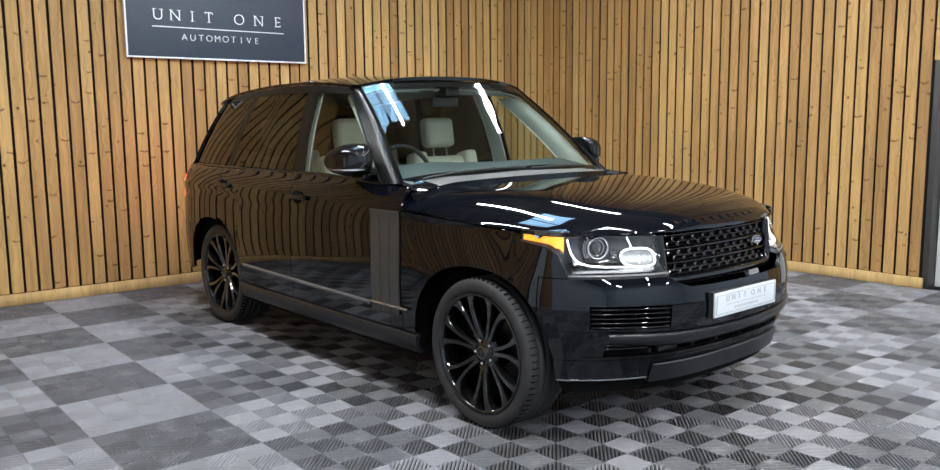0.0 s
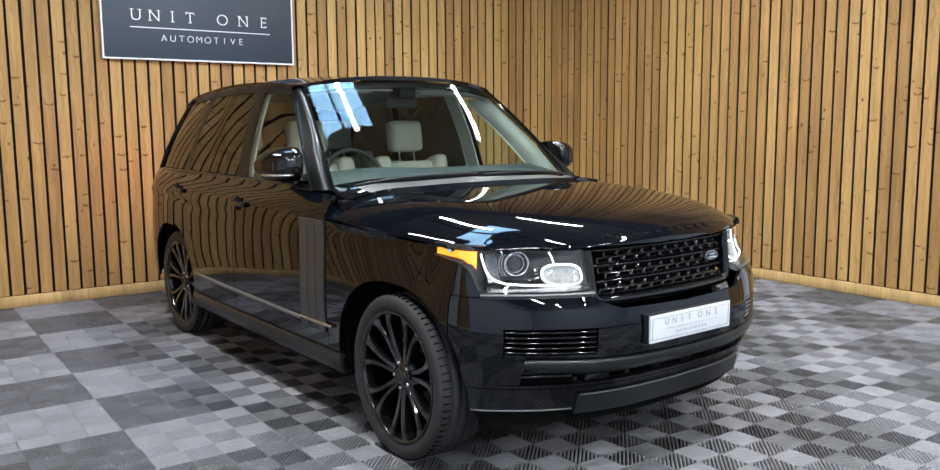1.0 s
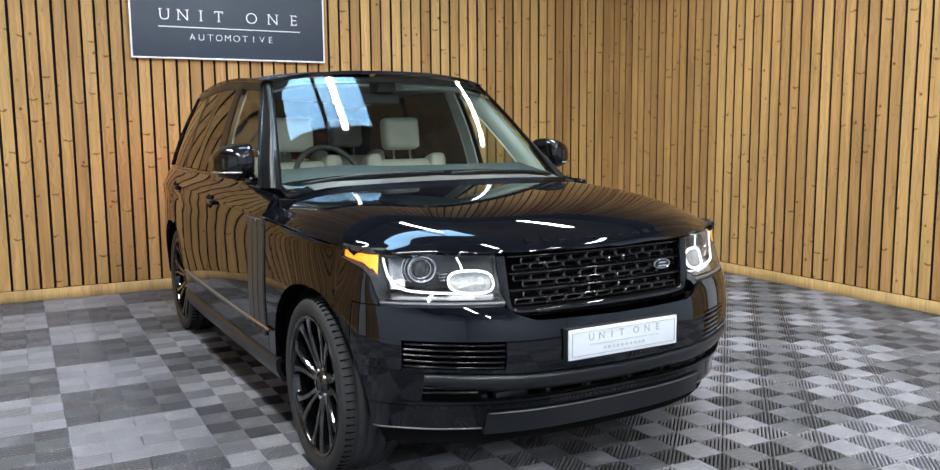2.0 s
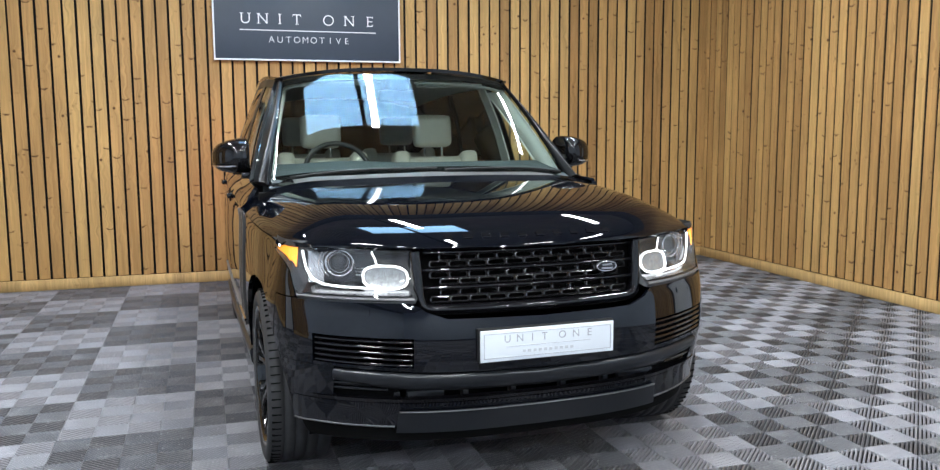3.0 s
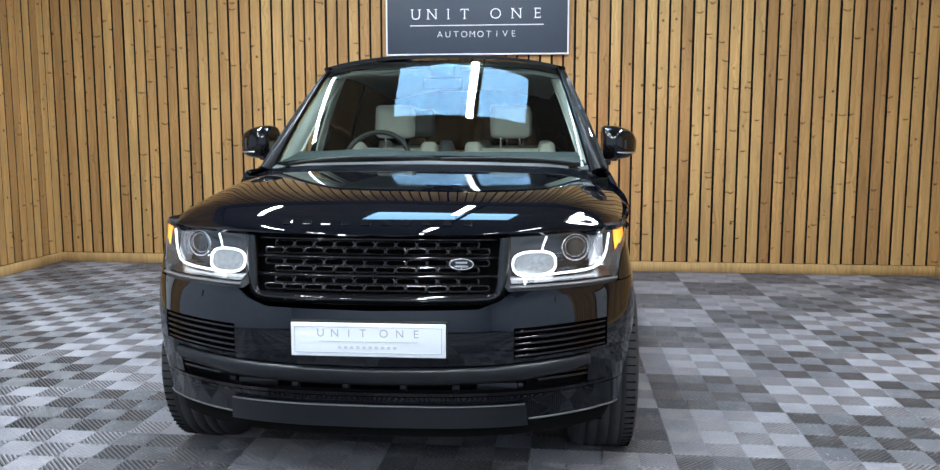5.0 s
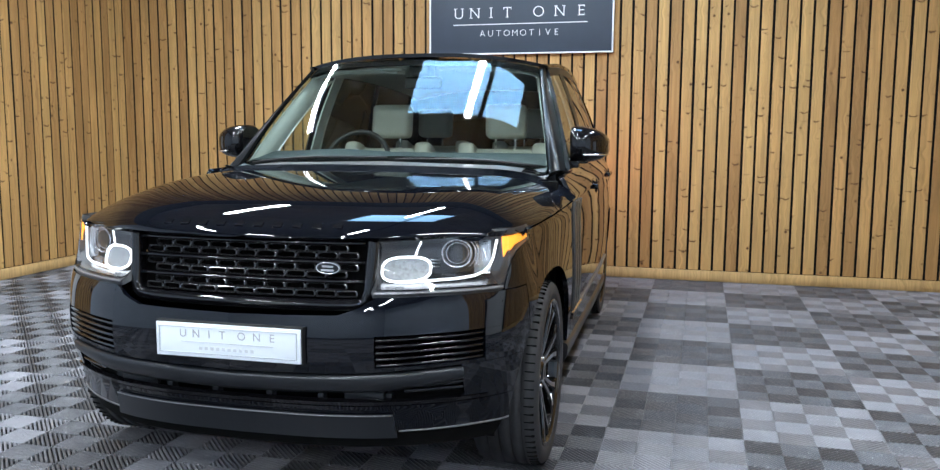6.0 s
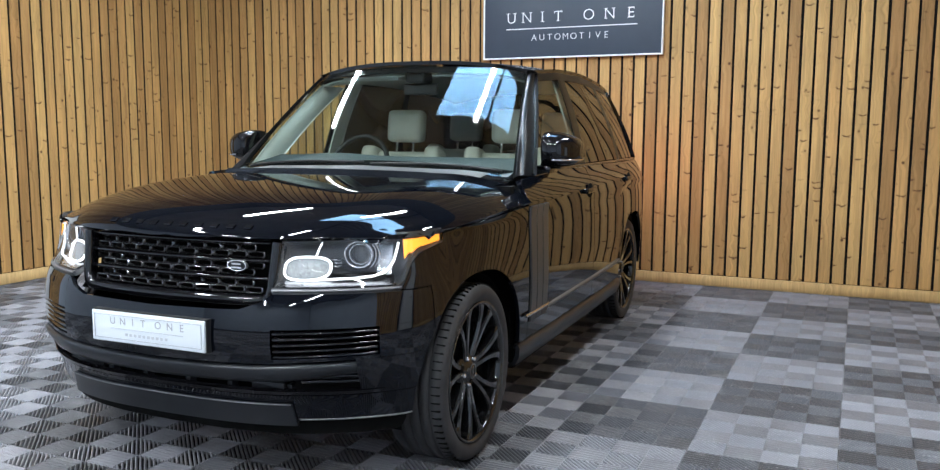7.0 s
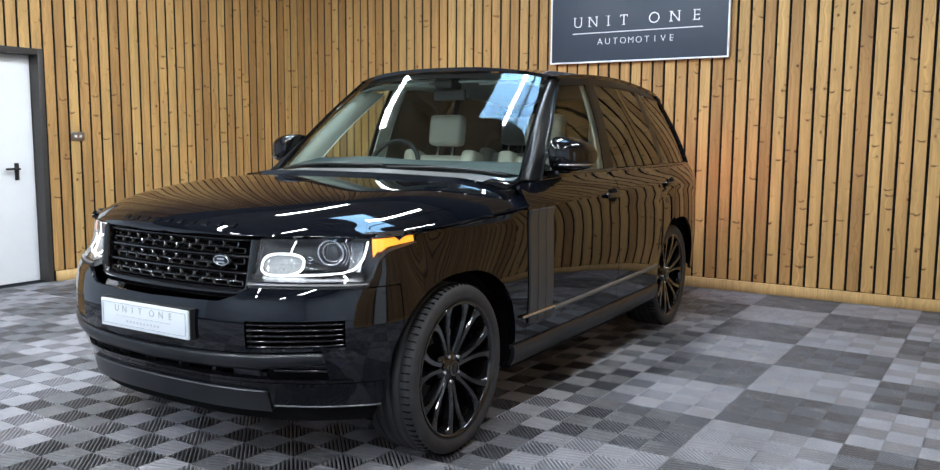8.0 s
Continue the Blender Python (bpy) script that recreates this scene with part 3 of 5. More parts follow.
def arc_rows(z_list, s_max, off=0.0, n=26):
    """Rows of right-half points across the nose at the heights given, out to s_max(z)."""
    rows = []
    for z in z_list:
        s = np.linspace(0, s_max(z), n)
        p = body(s, np.full(n, z))
        if off:
            t = np.gradient(p, axis=0)
            nn = np.stack([t[:, 1], -t[:, 0], np.zeros(n)], 1)
            p = p + off * nn / (np.linalg.norm(nn, axis=1, keepdims=True) + 1e-9)
        rows.append(p)
    return rows


def bumper_end(z):
    """s of the bumper's edge on the wheel arch."""
    d = abs((z - HUB_Z) / ARCH_B) if z > HUB_Z else 0
    v = -ARCH_A * (1 - min(1, d) ** 2.3) ** (1 / 2.3)
    return float(flank_s(min(v, -0.39))) if v > -0.45 else 5.0 + (-0.45 - v) * -6.0


def make_nose():
    bumper = thing("front_bumper")
    bumper.parent = CAR
    tagged(bumper, "gloss black front bumper with satin grey lower bar")
    end = lambda z: bumper_end(z)
    # lower lip, under the bar
    lip = lambda z: end(z)
    whole("lower_lip", arc_rows([0.372, 0.40, 0.43, 0.452, 0.462], lip), PAINT, parent=bumper)
    # valance in near-black, which puts the shadow below the skid into its colour
    whole("valance", arc_rows([0.300, 0.315, 0.34, 0.366], lambda z: end(z) - 0.03, off=-0.025), UNDER, parent=bumper)
    # skid panel
    su = lambda z: nose_s(0.515 + (0.428 - z) * 0.10, z)
    rows = arc_rows([0.347, 0.358, 0.39, 0.42, 0.428], su, off=0.010)
    whole("skid_panel", rows, TRIM, "satin dark grey skid panel", parent=bumper, thick=0.03)
    # highlights on the lip and skid panel edges, drawn as thin grey metal beads
    for mir in (False, True):
        k = -1 if mir else 1
        line = [body(s, 0.369) * np.array([k, 1, 1]) for s in np.linspace(nose_s(0.53, 0.369), end(0.369) - 0.02, 20)]
        sweep("lip_highlight", line, 0.007, VENT, bumper, "thin grey metal bead drawn as the highlight under the lip")
    line = [p + np.array([0, -0.014, 0.0]) for p in arc_rows([0.430], lambda z: nose_s(0.515, z))[0]]
    sweep("skid_highlight", [p * np.array([-1, 1, 1]) for p in line[:0:-1]] + line, 0.005, VENT, bumper, "thin grey metal bead drawn as the skid panel's highlight")
    # dark slot with brackets
    whole("slot", arc_rows([0.455, 0.485, 0.52], lambda z: nose_s(0.72, z), off=-0.07), UNDER, parent=bumper)
    for u in (-0.52, -0.28, -0.10, 0.10, 0.28, 0.50):
        v = float(body(nose_s(abs(u), 0.49), 0.49)[1])
        box("bracket", (u - 0.011, v + 0.03, 0.462), (u + 0.011, v + 0.065, 0.498), TRIM, bumper, bevel=0.003)
    for u in (-0.42, 0.42):
        v = float(body(nose_s(abs(u), 0.49), 0.49)[1])
        box("sensor_box", (u - 0.07, v + 0.035, 0.47), (u + 0.07, v + 0.065, 0.505), TRIM, bumper, bevel=0.01)
    rows = arc_rows([0.467, 0.474, 0.480], lambda z: nose_s(0.80, z), off=0.004)
    whole("slot_lip", rows, GLOSS, parent=bumper, thick=0.02)
    # lip's outer cheek beside the slot
    for mir in (False, True):
        rows = [body(np.linspace(nose_s(0.735, z), end(z), 12), np.full(12, z)) for z in np.linspace(0.466, 0.60, 8)]
        shell("cheek", np.array(rows).transpose(1, 0, 2), PAINT, bumper, mirror=mir)
        # end grille of the bar
        rows = [body(np.linspace(nose_s(0.52, z), nose_s(0.73, z), 10), np.full(10, z)) + np.array([0, 0.035, 0]) for z in np.linspace(0.48, 0.60, 4)]
        shell("duct", np.array(rows).transpose(1, 0, 2), UNDER, bumper, mirror=mir)
        for zc in (0.536, 0.515):
            rows = [body(np.linspace(nose_s(0.56, zc), nose_s(0.745, zc), 10), np.full(10, zc + dz)) + np.array([0, dv, 0]) for dz, dv in ((-0.006, 0.02), (-0.004, 0.004), (0.006, 0.004), (0.008, 0.02))]
            shell("duct_blade", np.array(rows).transpose(1, 0, 2), GLOSS, bumper, mirror=mir, thick=0.015)
    # satin bar
    def bar_row(frac, off):
        n = 30
        s = np.linspace(0, nose_s(0.735, 0.56), n)
        base = body(s, np.full(n, 0.55))
        zt = np.interp(base[:, 0], [0, 0.4, 0.735], [0.572, 0.578, 0.592])
        zb = np.interp(base[:, 0], [0, 0.5, 0.735], [0.507, 0.516, 0.548])
        z = zb + (zt - zb) * frac
        p = body(s, z)
        t = np.gradient(p, axis=0)
        nn = np.stack([t[:, 1], -t[:, 0], np.zeros(n)], 1)
        return p + off * nn / (np.linalg.norm(nn, axis=1, keepdims=True) + 1e-9)
    whole("lower_bar", [bar_row(0, -0.02), bar_row(0.04, 0.004), bar_row(0.3, 0.012), bar_row(0.8, 0.012), bar_row(0.97, 0.005), bar_row(1.0, -0.01)], TRIM, "satin grey bar across the bumper", parent=bumper, thick=0.03)
    # main face: centre block under the grille, and round the side ducts
    def duct_lo(u):
        return float(np.interp(u, [0.48, 0.80], [0.602, 0.614]))

    def duct_hi(u):
        return float(np.interp(u, [0.48, 0.80], [0.708, 0.714]))
    # centre
    def zrow(f, hi=0.768):
        n = 18
        s = np.linspace(0, nose_s(0.478, 0.75), n)
        u = body(s, np.full(n, 0.68))[:, 0]
        lo = np.interp(u, [0, 0.4, 0.5], [0.579, 0.585, 0.588])
        top = np.interp(u, [0, 0.36, 0.43, 0.47], [hi, hi + 0.006, hi + 0.03, hi + 0.06])
        return body(s, lo + (top - lo) * f)
    whole("face", [zrow(f) for f in np.linspace(0, 1, 9)], PAINT, parent=bumper)
    for mir in (False, True):
        a, b = 0.478, 0.80
        ue = np.linspace(a, b, 12)
        # strip below the duct, above the duct, and the outer side
        P = [[body(nose_s(u, 0.6), z) for z in np.linspace(np.interp(u, [0.47, 0.735, 0.9], [0.588, 0.600, 0.602]), duct_lo(u), 4)] for u in ue]
        shell("face_lower", np.array(P), PAINT, bumper, mirror=mir)
        P = []
        for f in np.linspace(0, 1, 44):
            row = []
            for g in np.linspace(0, 1, 8):
                lo = duct_hi(min(b, a + (b - a) * f / 0.55))
                z = lo + (0.828 - lo) * g
                s0, s1 = nose_s(a, 0.75), end(z)
                row.append(body(s0 + (s1 - s0) * f, z))
            P.append(row)
        shell("face_upper", np.array(P), PAINT, bumper, mirror=mir)
        P = []
        for f in np.linspace(0, 1, 22):
            row = []
            for z in np.linspace(0.602, duct_hi(b) - 0.0005, 10):
                s0, s1 = nose_s(b + 0.002, z), end(z)
                row.append(body(s0 + (s1 - s0) * f, z))
            P.append(row)
        shell("face_side", np.array(P), PAINT, bumper, mirror=mir)
        # duct with four gloss blades
        duct = thing("side_intake")
        duct.parent = bumper
        tagged(duct, "side intake with gloss black horizontal blades")
        P = [[body(nose_s(u, 0.68), z) + np.array([0, 0.05, 0]) for z in np.linspace(duct_lo(u) - 0.01, duct_hi(u) + 0.01, 3)] for u in ue]
        shell("recess", np.array(P), UNDER, duct, mirror=mir)
        for k in range(5):
            P = []
            for u in np.linspace(a + 0.004, b - 0.006, 12):
                lo, hi = duct_lo(u), duct_hi(u)
                zc = lo + (hi - lo) * (k + 0.12) / 5.0
                P.append([body(nose_s(u, 0.68), zc + dz) + np.array([0, dv, 0]) for dz, dv in ((0.0, 0.035), (-0.001, 0.006), (0.006, 0.003), (0.010, 0.03))])
            shell("blade", np.array(P), GLOSS, duct, mirror=mir, thick=0.012)
        # washer flap
        P = [[body(nose_s(u, 0.80), z) for z in (0.787, 0.797, 0.807)] for u in np.linspace(0.615, 0.675, 5)]
        Q = np.array(P) + np.array([0.0015, -0.002, 0])
        shell("washer_flap", Q, PAINT, bumper, mirror=mir, thick=0.004)
    return bumper


make_nose()


def make_grille():
    g = thing("grille")
    g.parent = CAR
    tagged(g, "gloss black honeycomb grille with broad surround")
    vf = lambda u, z: -0.732 + 0.030 * (abs(u) / 0.42) ** 2 + (z - 0.85) * 0.14
    # backing
    P = [[(u, vf(u, z) + 0.06, z) for z in (0.77, 0.9, 1.01)] for u in np.linspace(-0.44, 0.44, 12)]
    shell("backing", np.array(P), UNDER, g)
    # surround: a rounded frame round the opening
    path = [(0.0, 0.788), (0.15, 0.788), (0.30, 0.789), (0.385, 0.791), (0.412, 0.796), (0.427, 0.810), (0.433, 0.84), (0.437, 0.92), (0.440, 0.965), (0.442, 1.0)]
    path = [(-u, z) for u, z in path[:0:-1]] + path
    pts = [(u, vf(u, z) - 0.012, z) for u, z in path]
    n = len(pts)
    prof = [(-0.020, 0.035), (-0.018, 0.0), (-0.008, -0.010), (0.010, -0.008), (0.020, 0.004), (0.024, 0.045)]
    P = np.zeros((n, len(prof), 3))
    for i in range(n):
        a, b = np.array(pts[max(0, i - 1)]), np.array(pts[min(n - 1, i + 1)])
        d = (b - a)[[0, 2]]
        d /= np.linalg.norm(d)
        nrm = np.array([d[1], -d[0]])
        for k, (w, dv) in enumerate(prof):
            P[i, k] = (pts[i][0] + nrm[0] * w, pts[i][1] + dv, pts[i][2] + nrm[1] * w)
    shell("surround", P, GLOSS, g, thick=0.01, flip=True)
    # three double rows of long hexagon holes, with bars between
    bm = bmesh.new()

    def link(u, zc, w, h):
        """One elongated hexagon ring."""
        out = [(-w, -0.4 * h), (-w, 0.4 * h), (-w * 0.86, h), (w * 0.86, h), (w, 0.4 * h), (w, -0.4 * h), (w * 0.86, -h), (-w * 0.86, -h)]
        inn = [(x * 0.80, y * 0.52) for x, y in out]
        f, m1, b, i2 = [], [], [], []
        for (x, y), (xi, yi) in zip(out, inn):
            vv = vf(u + x, zc + y)
            f.append(bm.verts.new((u + x, vv + 0.002, zc + y)))
            m1.append(bm.verts.new((u + x * 0.88, vv - 0.001, zc + y * 0.70)))
            b.append(bm.verts.new((u + xi, vv + 0.005, zc + yi)))
            i2.append(bm.verts.new((u + xi * 0.97, vv + 0.022, zc + yi * 0.95)))
        for k in range(8):
            q = (k + 1) % 8
            bm.faces.new((f[k], f[q], m1[q], m1[k]))
            bm.faces.new((m1[k], m1[q], b[q], b[k]))
            bm.faces.new((b[k], b[q], i2[q], i2[k]))
    pitch, rh, band = 0.0715, 0.0235, 0.0625
    for q in range(3):
        zb = 0.814 + band * q
        for r in range(2):
            z = zb + rh * (r + 0.5)
            for k in range(-6, 7):
                u = (k + 0.5 * ((r + q) % 2)) * pitch
                if abs(u) < 0.388:
                    link(u, z, pitch * 0.502, rh * 0.52)
        zbar = zb + 2 * rh + 0.0075
        sweep("bar", [(u, vf(u, zbar) - 0.001, zbar) for u in np.linspace(-0.415, 0.415, 17)], 0.020, GLOSS, g, h=0.0125)
    part("mesh", bm, GRILLE, g, "gloss black honeycomb mesh")
    # oval badge: a plain dark oval with a bright rim
    bd = thing("badge")
    bd.parent = g
    ub, zb = 0.298, 0.913
    vb = vf(ub, zb) - 0.020
    ring = [(ub + 0.040 * math.cos(a), vb, zb + 0.0185 * math.sin(a)) for a in np.linspace(0, 2 * math.pi, 40, endpoint=False)]
    sweep("rim", ring, 0.0055, SILVER, bd, closed=True, up=(0, 1, 0))
    bm = bmesh.new()
    top = [bm.verts.new((p[0], vb - 0.001, p[2])) for p in ring]
    bot = [bm.verts.new((p[0], vb + 0.014, p[2])) for p in ring]
    bm.faces.new(top)
    for k in range(40):
        bm.faces.new((top[k], bot[k], bot[(k + 1) % 40], top[(k + 1) % 40]))
    part("oval", bm, TRIM, bd, "dark oval emblem with bright rim")
    for zz, w in ((zb + 0.006, 0.040), (zb - 0.007, 0.046)):
        box("mark", (ub - w / 2, vb - 0.004, zz - 0.0035), (ub + w / 2, vb, zz + 0.0035), SILVER, bd)


make_grille()


def make_bonnet():
    # rows from the leading edge to the windscreen, columns from the centre to the side seam
    cols = 7
    ends = [(0.0, 1.003), (0.24, 1.003), (0.45, 1.004), (0.60, 1.006), (0.735, 1.008), (0.825, 1.008)]
    lead = [tuple(body(nose_s(u, 1.0), z)) for u, z in ends]
    lead.append(tuple(body(flank_s(-0.34), 1.008)))
    net = [lead]
    net.append([(u * 0.998, v + 0.006 * (1 - 0.08 * k), z) for k, ((u, v, _), z) in enumerate(zip(lead, (1.022, 1.022, 1.022, 1.022, 1.020, 1.015, 1.012)))])
    net.append([(u * (0.992 if k < 4 else 0.985), v + 0.036 * (1 - 0.08 * k), z) for k, ((u, v, _), z) in enumerate(zip(lead, (1.048, 1.048, 1.047, 1.045, 1.038, 1.028, 1.019)))])
    net.append([(u * (0.980 if k < 4 else 0.962), v + 0.095 * (1 - 0.08 * k), z) for k, ((u, v, _), z) in enumerate(zip(lead, (1.078, 1.078, 1.076, 1.071, 1.058, 1.041, 1.028)))])
    # the outer corner follows the wing's edge
    for row, dv in zip(net[1:], (0.003, 0.016, 0.042)):
        ve = lead[6][1] + dv
        row[6] = (float(body(flank_s(ve), float(crease(ve)))[0]) + 0.001, ve, float(crease(ve)) + GAP + 0.002)
    for v, zc in ((-0.59, 1.108), (-0.45, 1.133), (-0.30, 1.153), (-0.12, 1.170), (0.06, 1.181), (0.20, 1.187), (0.32, 1.190), (0.40, 1.190)):
        bend = float(np.interp(v, [-0.60, -0.45, -0.30, -0.12, 0.1], [0.84, 0.62, 0.42, 0.18, 0.0]))
        sweep_back = [q * float(np.interp(v, [0.06, 0.40], [0.0, 1.0])) for q in (0, 0.010, 0.030, 0.070, 0.130, 0.155, 0.162)]
        ve = max(v + bend * (lead[6][1] - lead[0][1]), -0.325 if v < -0.5 else -9) + sweep_back[6]
        us, zs = float(body(flank_s(ve), float(crease(ve)))[0]), float(crease(ve)) + GAP
        row = []
        for k, f in enumerate((0.0, 0.27, 0.52, 0.73)):
            lift = (0.0, 0.0, 0.001, 0.008)[k] * float(np.interp(v, [-0.63, -0.3, 0.1, 0.5], [0.3, 1.3, 1.3, 0.4]))
            drop = (0.0, 0.002, 0.009, 0.026)[k]
            row.append((us * f, v + bend * (lead[k][1] - lead[0][1]) + sweep_back[k], zc + lift - drop))
        row.append((us - 0.105, v + sweep_back[4] + bend * (lead[4][1] - lead[0][1]), zs + 0.52 * (zc - zs)))
        row.append((us - 0.032, v + sweep_back[5] + bend * (lead[5][1] - lead[0][1]), zs + 0.22 * (zc - zs)))
        row.append((us + 0.001, ve, zs))
        net.append(row)
    net = np.array(net)
    i, j = np.meshgrid(np.linspace(0, net.shape[0] - 1, 96), np.linspace(0, cols - 1, 44), indexing="ij")
    P = net_eval(net, i, j)
    full = np.concatenate([P[:, :0:-1] * np.array([-1, 1, 1]), P], axis=1)
    # ease out ripples between the knots, keeping the edges and the crown
    def ease(g, k, rows=True, cols=True):
        m = g.copy()
        d = np.zeros_like(g[1:-1, 1:-1])
        if rows:
            d += 0.5 * (g[:-2, 1:-1] + g[2:, 1:-1]) - g[1:-1, 1:-1]
        if cols:
            d += 0.5 * (g[1:-1, :-2] + g[1:-1, 2:]) - g[1:-1, 1:-1]
        m[1:-1, 1:-1] += 0.5 * k * d
        return m
    for _ in range(22):
        full = ease(full, 0.5)
    keep = np.interp(np.arange(full.shape[0]), [12, 30], [0.1, 1.0])[:, None, None]
    for _ in range(160):
        full = full + keep * (ease(full, 1.0, cols=False) - full)
    for _ in range(500):
        full = ease(ease(full, 0.62), -0.628)
    b = shell("bonnet", full, PAINT, CAR, "glossy black clamshell bonnet", flip=False, thick=0.018)
    return b, net


BONNET, BNET = make_bonnet()
# raised marks on the bonnet's leading edge, plain bars in black
for k in range(10):
    u = -0.315 + 0.07 * k
    v = float(body(nose_s(abs(u), 1.0), 1.003)[1]) + 0.036
    bm = box_bm((-0.016, -0.012, -0.004), (0.016, 0.012, 0.004), 0.002, 1)
    bmesh.ops.rotate(bm, cent=(0, 0, 0), matrix=Matrix.Rotation(radians(32), 3, "X"), verts=bm.verts)
    bmesh.ops.translate(bm, vec=(u, v, 1.046), verts=bm.verts)
    part("letter_bar", bm, GLOSS, BONNET)


def make_headlamp(mir):
    k = -1 if mir else 1
    lamp = thing("headlamp")
    lamp.parent = CAR
    tagged(lamp, "lit headlamp with white light strip and amber indicator")
    # cover
    P = []
    for f in np.linspace(0, 1, 26):
        row = []
        for g in np.linspace(0, 1, 12):
            if f < 0.58:
                u = 0.462 + (0.835 - 0.462) * f / 0.58
                lo, hi = 0.845, float(np.interp(u, [0.46, 0.6, 0.735, 0.85], [1.001, 1.005, 1.010, 1.015]))
                z = lo + (hi - lo) * g
                row.append(body(nose_s(u, 0.9), z))
            else:
                q = (f - 0.58) / 0.42
                lo = float(np.interp(q, LAMP_Q, LAMP_Z))
                hi = float(np.interp(q, [0, 1], [1.015, 1.010]))
                row.append(body(lamp_s(q), lo + (hi - lo) * g))
        P.append(row)
    P = np.array(P)
    shell("cover", P, LENS, lamp, "clear lamp cover", thick=0.004, mirror=mir)
    # housing behind
    a, b = np.gradient(P, axis=0), np.gradient(P, axis=1)
    N = np.cross(a, b)
    N /= np.linalg.norm(N, axis=2, keepdims=True)
    depth = np.interp(np.linspace(0, 1, 26), [0, 0.1, 0.48, 0.66, 1], [0.02, 0.075, 0.075, 0.03, 0.010])[:, None, None]
    edge = np.interp(np.linspace(0, 1, 12), [0, 0.12, 0.9, 1], [0.1, 1, 1, 0.15])[None, :, None]
    shell("housing", P - N * depth * edge, LAMPBOX, lamp, "dark lamp housing", mirror=mir)

    def on(u, z, d):
        p = body(nose_s(u, 0.9), z)
        q = body(nose_s(u + 0.01, 0.9), z)
        t = (q - p)[:2]
        nn = np.array([t[1], -t[0]]) / np.linalg.norm(t)
        return np.array([k * (p[0] - nn[0] * d), p[1] - nn[1] * d, z])
    # rounded square lamp with its light ring
    uc, zc = 0.553, 0.908
    ring = []
    for a in np.linspace(0, 2 * math.pi, 44, endpoint=False):
        c, s = math.cos(a), math.sin(a)
        e = 2 / 2.7
        ring.append(on(uc + 0.076 * abs(c) ** e * (1 if c > 0 else -1), zc + 0.039 * abs(s) ** e * (1 if s > 0 else -1), 0.022))
    sweep("light_ring", ring, 0.0082, DRL, lamp, "white light ring", closed=True, up=(0, 1, 0))
    c0 = np.mean(ring, axis=0)
    vs = [tuple(c0 + np.array([0, 0.012, 0]))] + [tuple(c0 + 0.92 * (p - c0) + np.array([0, 0.004, 0])) for p in ring]
    mesh_object("square_lens", vs, [((0, 1 + i, 1 + (i + 1) % 44) if not mir else (0, 1 + (i + 1) % 44, 1 + i)) for i in range(44)], LAMPLENS, lamp, "frosted square lens", smooth=True)
    # light strip: along the bottom, up the outer side; and the short one up from the ring
    path = [(0.553, 0.869), (0.62, 0.872), (0.70, 0.874), (0.755, 0.879), (0.784, 0.890), (0.799, 0.908), (0.810, 0.93), (0.818, 0.96), (0.826, 0.995)]
    sweep("light_strip", [on(u, z, 0.014) for u, z in path], 0.0080, DRL, lamp, "white light strip", up=(0, 1, 0))
    sweep("light_strip", [on(0.578, 0.946, 0.018), on(0.584, 0.972, 0.016), on(0.594, 0.997, 0.014)], 0.006, DRL, lamp, "white light strip", up=(0, 1, 0))
    # projector: rings and a dark lens
    pc = on(0.722, 0.952, 0.050)
    for r, da in ((0.060, 0.9), (0.070, 0.7)):
        sweep("projector_arc", [tuple(pc + np.array([k * r * math.cos(a), -0.022 + 0.35 * r * math.cos(a), r * math.sin(a)])) for a in np.linspace(-da, da, 14)], 0.004, SILVER, lamp, "bright arc beside the projector", up=(0, 1, 0))
    for r, dv, w, m in ((0.047, -0.022, 0.009, SILVER), (0.036, -0.012, 0.006, SILVER)):
        sweep("projector_ring", [tuple(pc + np.array([r * math.cos(a), dv + 0.35 * r * math.cos(a) * k, r * math.sin(a)])) for a in np.linspace(0, 2 * math.pi, 36, endpoint=False)], w, m, lamp, "bright projector ring", closed=True, up=(0, 1, 0))
    bm = bmesh.new()
    bmesh.ops.create_uvsphere(bm, u_segments=20, v_segments=12, radius=0.033)
    bmesh.ops.scale(bm, vec=(1, 0.5, 1), verts=bm.verts)
    bmesh.ops.translate(bm, vec=tuple(pc + np.array([0, -0.006, 0])), verts=bm.verts)
    part("projector_lens", bm, LAMPBOX, lamp, "glassy projector lens", smooth=True)
    # small louvre between
    for q in range(3):
        p = on(0.642, 0.935 - 0.011 * q, 0.045)
        part("louvre", box_bm(tuple(p - np.array([0.022, 0.012, 0.0035])), tuple(p + np.array([0.022, 0.01, 0.0035])), 0.002, 1), REFLECTOR, lamp)
    # bright sill of the lamp
    Q = [[body(nose_s(u, 0.9), z) + np.array([0, dv, 0]) for z, dv in ((0.836, 0.006), (0.837, -0.004), (0.842, -0.004), (0.843, 0.006))] for u in np.linspace(0.465, 0.832, 14)]
    shell("lamp_sill", np.array(Q), VENT, lamp, "bright strip under the lamp", thick=0.01, mirror=mir)
    Q = [[on(u, z, d) * np.array([k, 1, 1]) for z, d in ((0.850, 0.006), (0.858, 0.02), (0.872, 0.040), (0.885, 0.055))] for u in np.linspace(0.47, 0.82, 14)]
    shell("inner_sill", np.array(Q), REFLECTOR, lamp, thick=0.004, mirror=mir)
    # reflector at the outer side
    Q = [[on(u, z, d) * np.array([k, 1, 1]) for z in np.linspace(0.88, 0.992, 5)] for u, d in ((0.770, 0.05), (0.782, 0.040), (0.794, 0.030), (0.806, 0.024))]
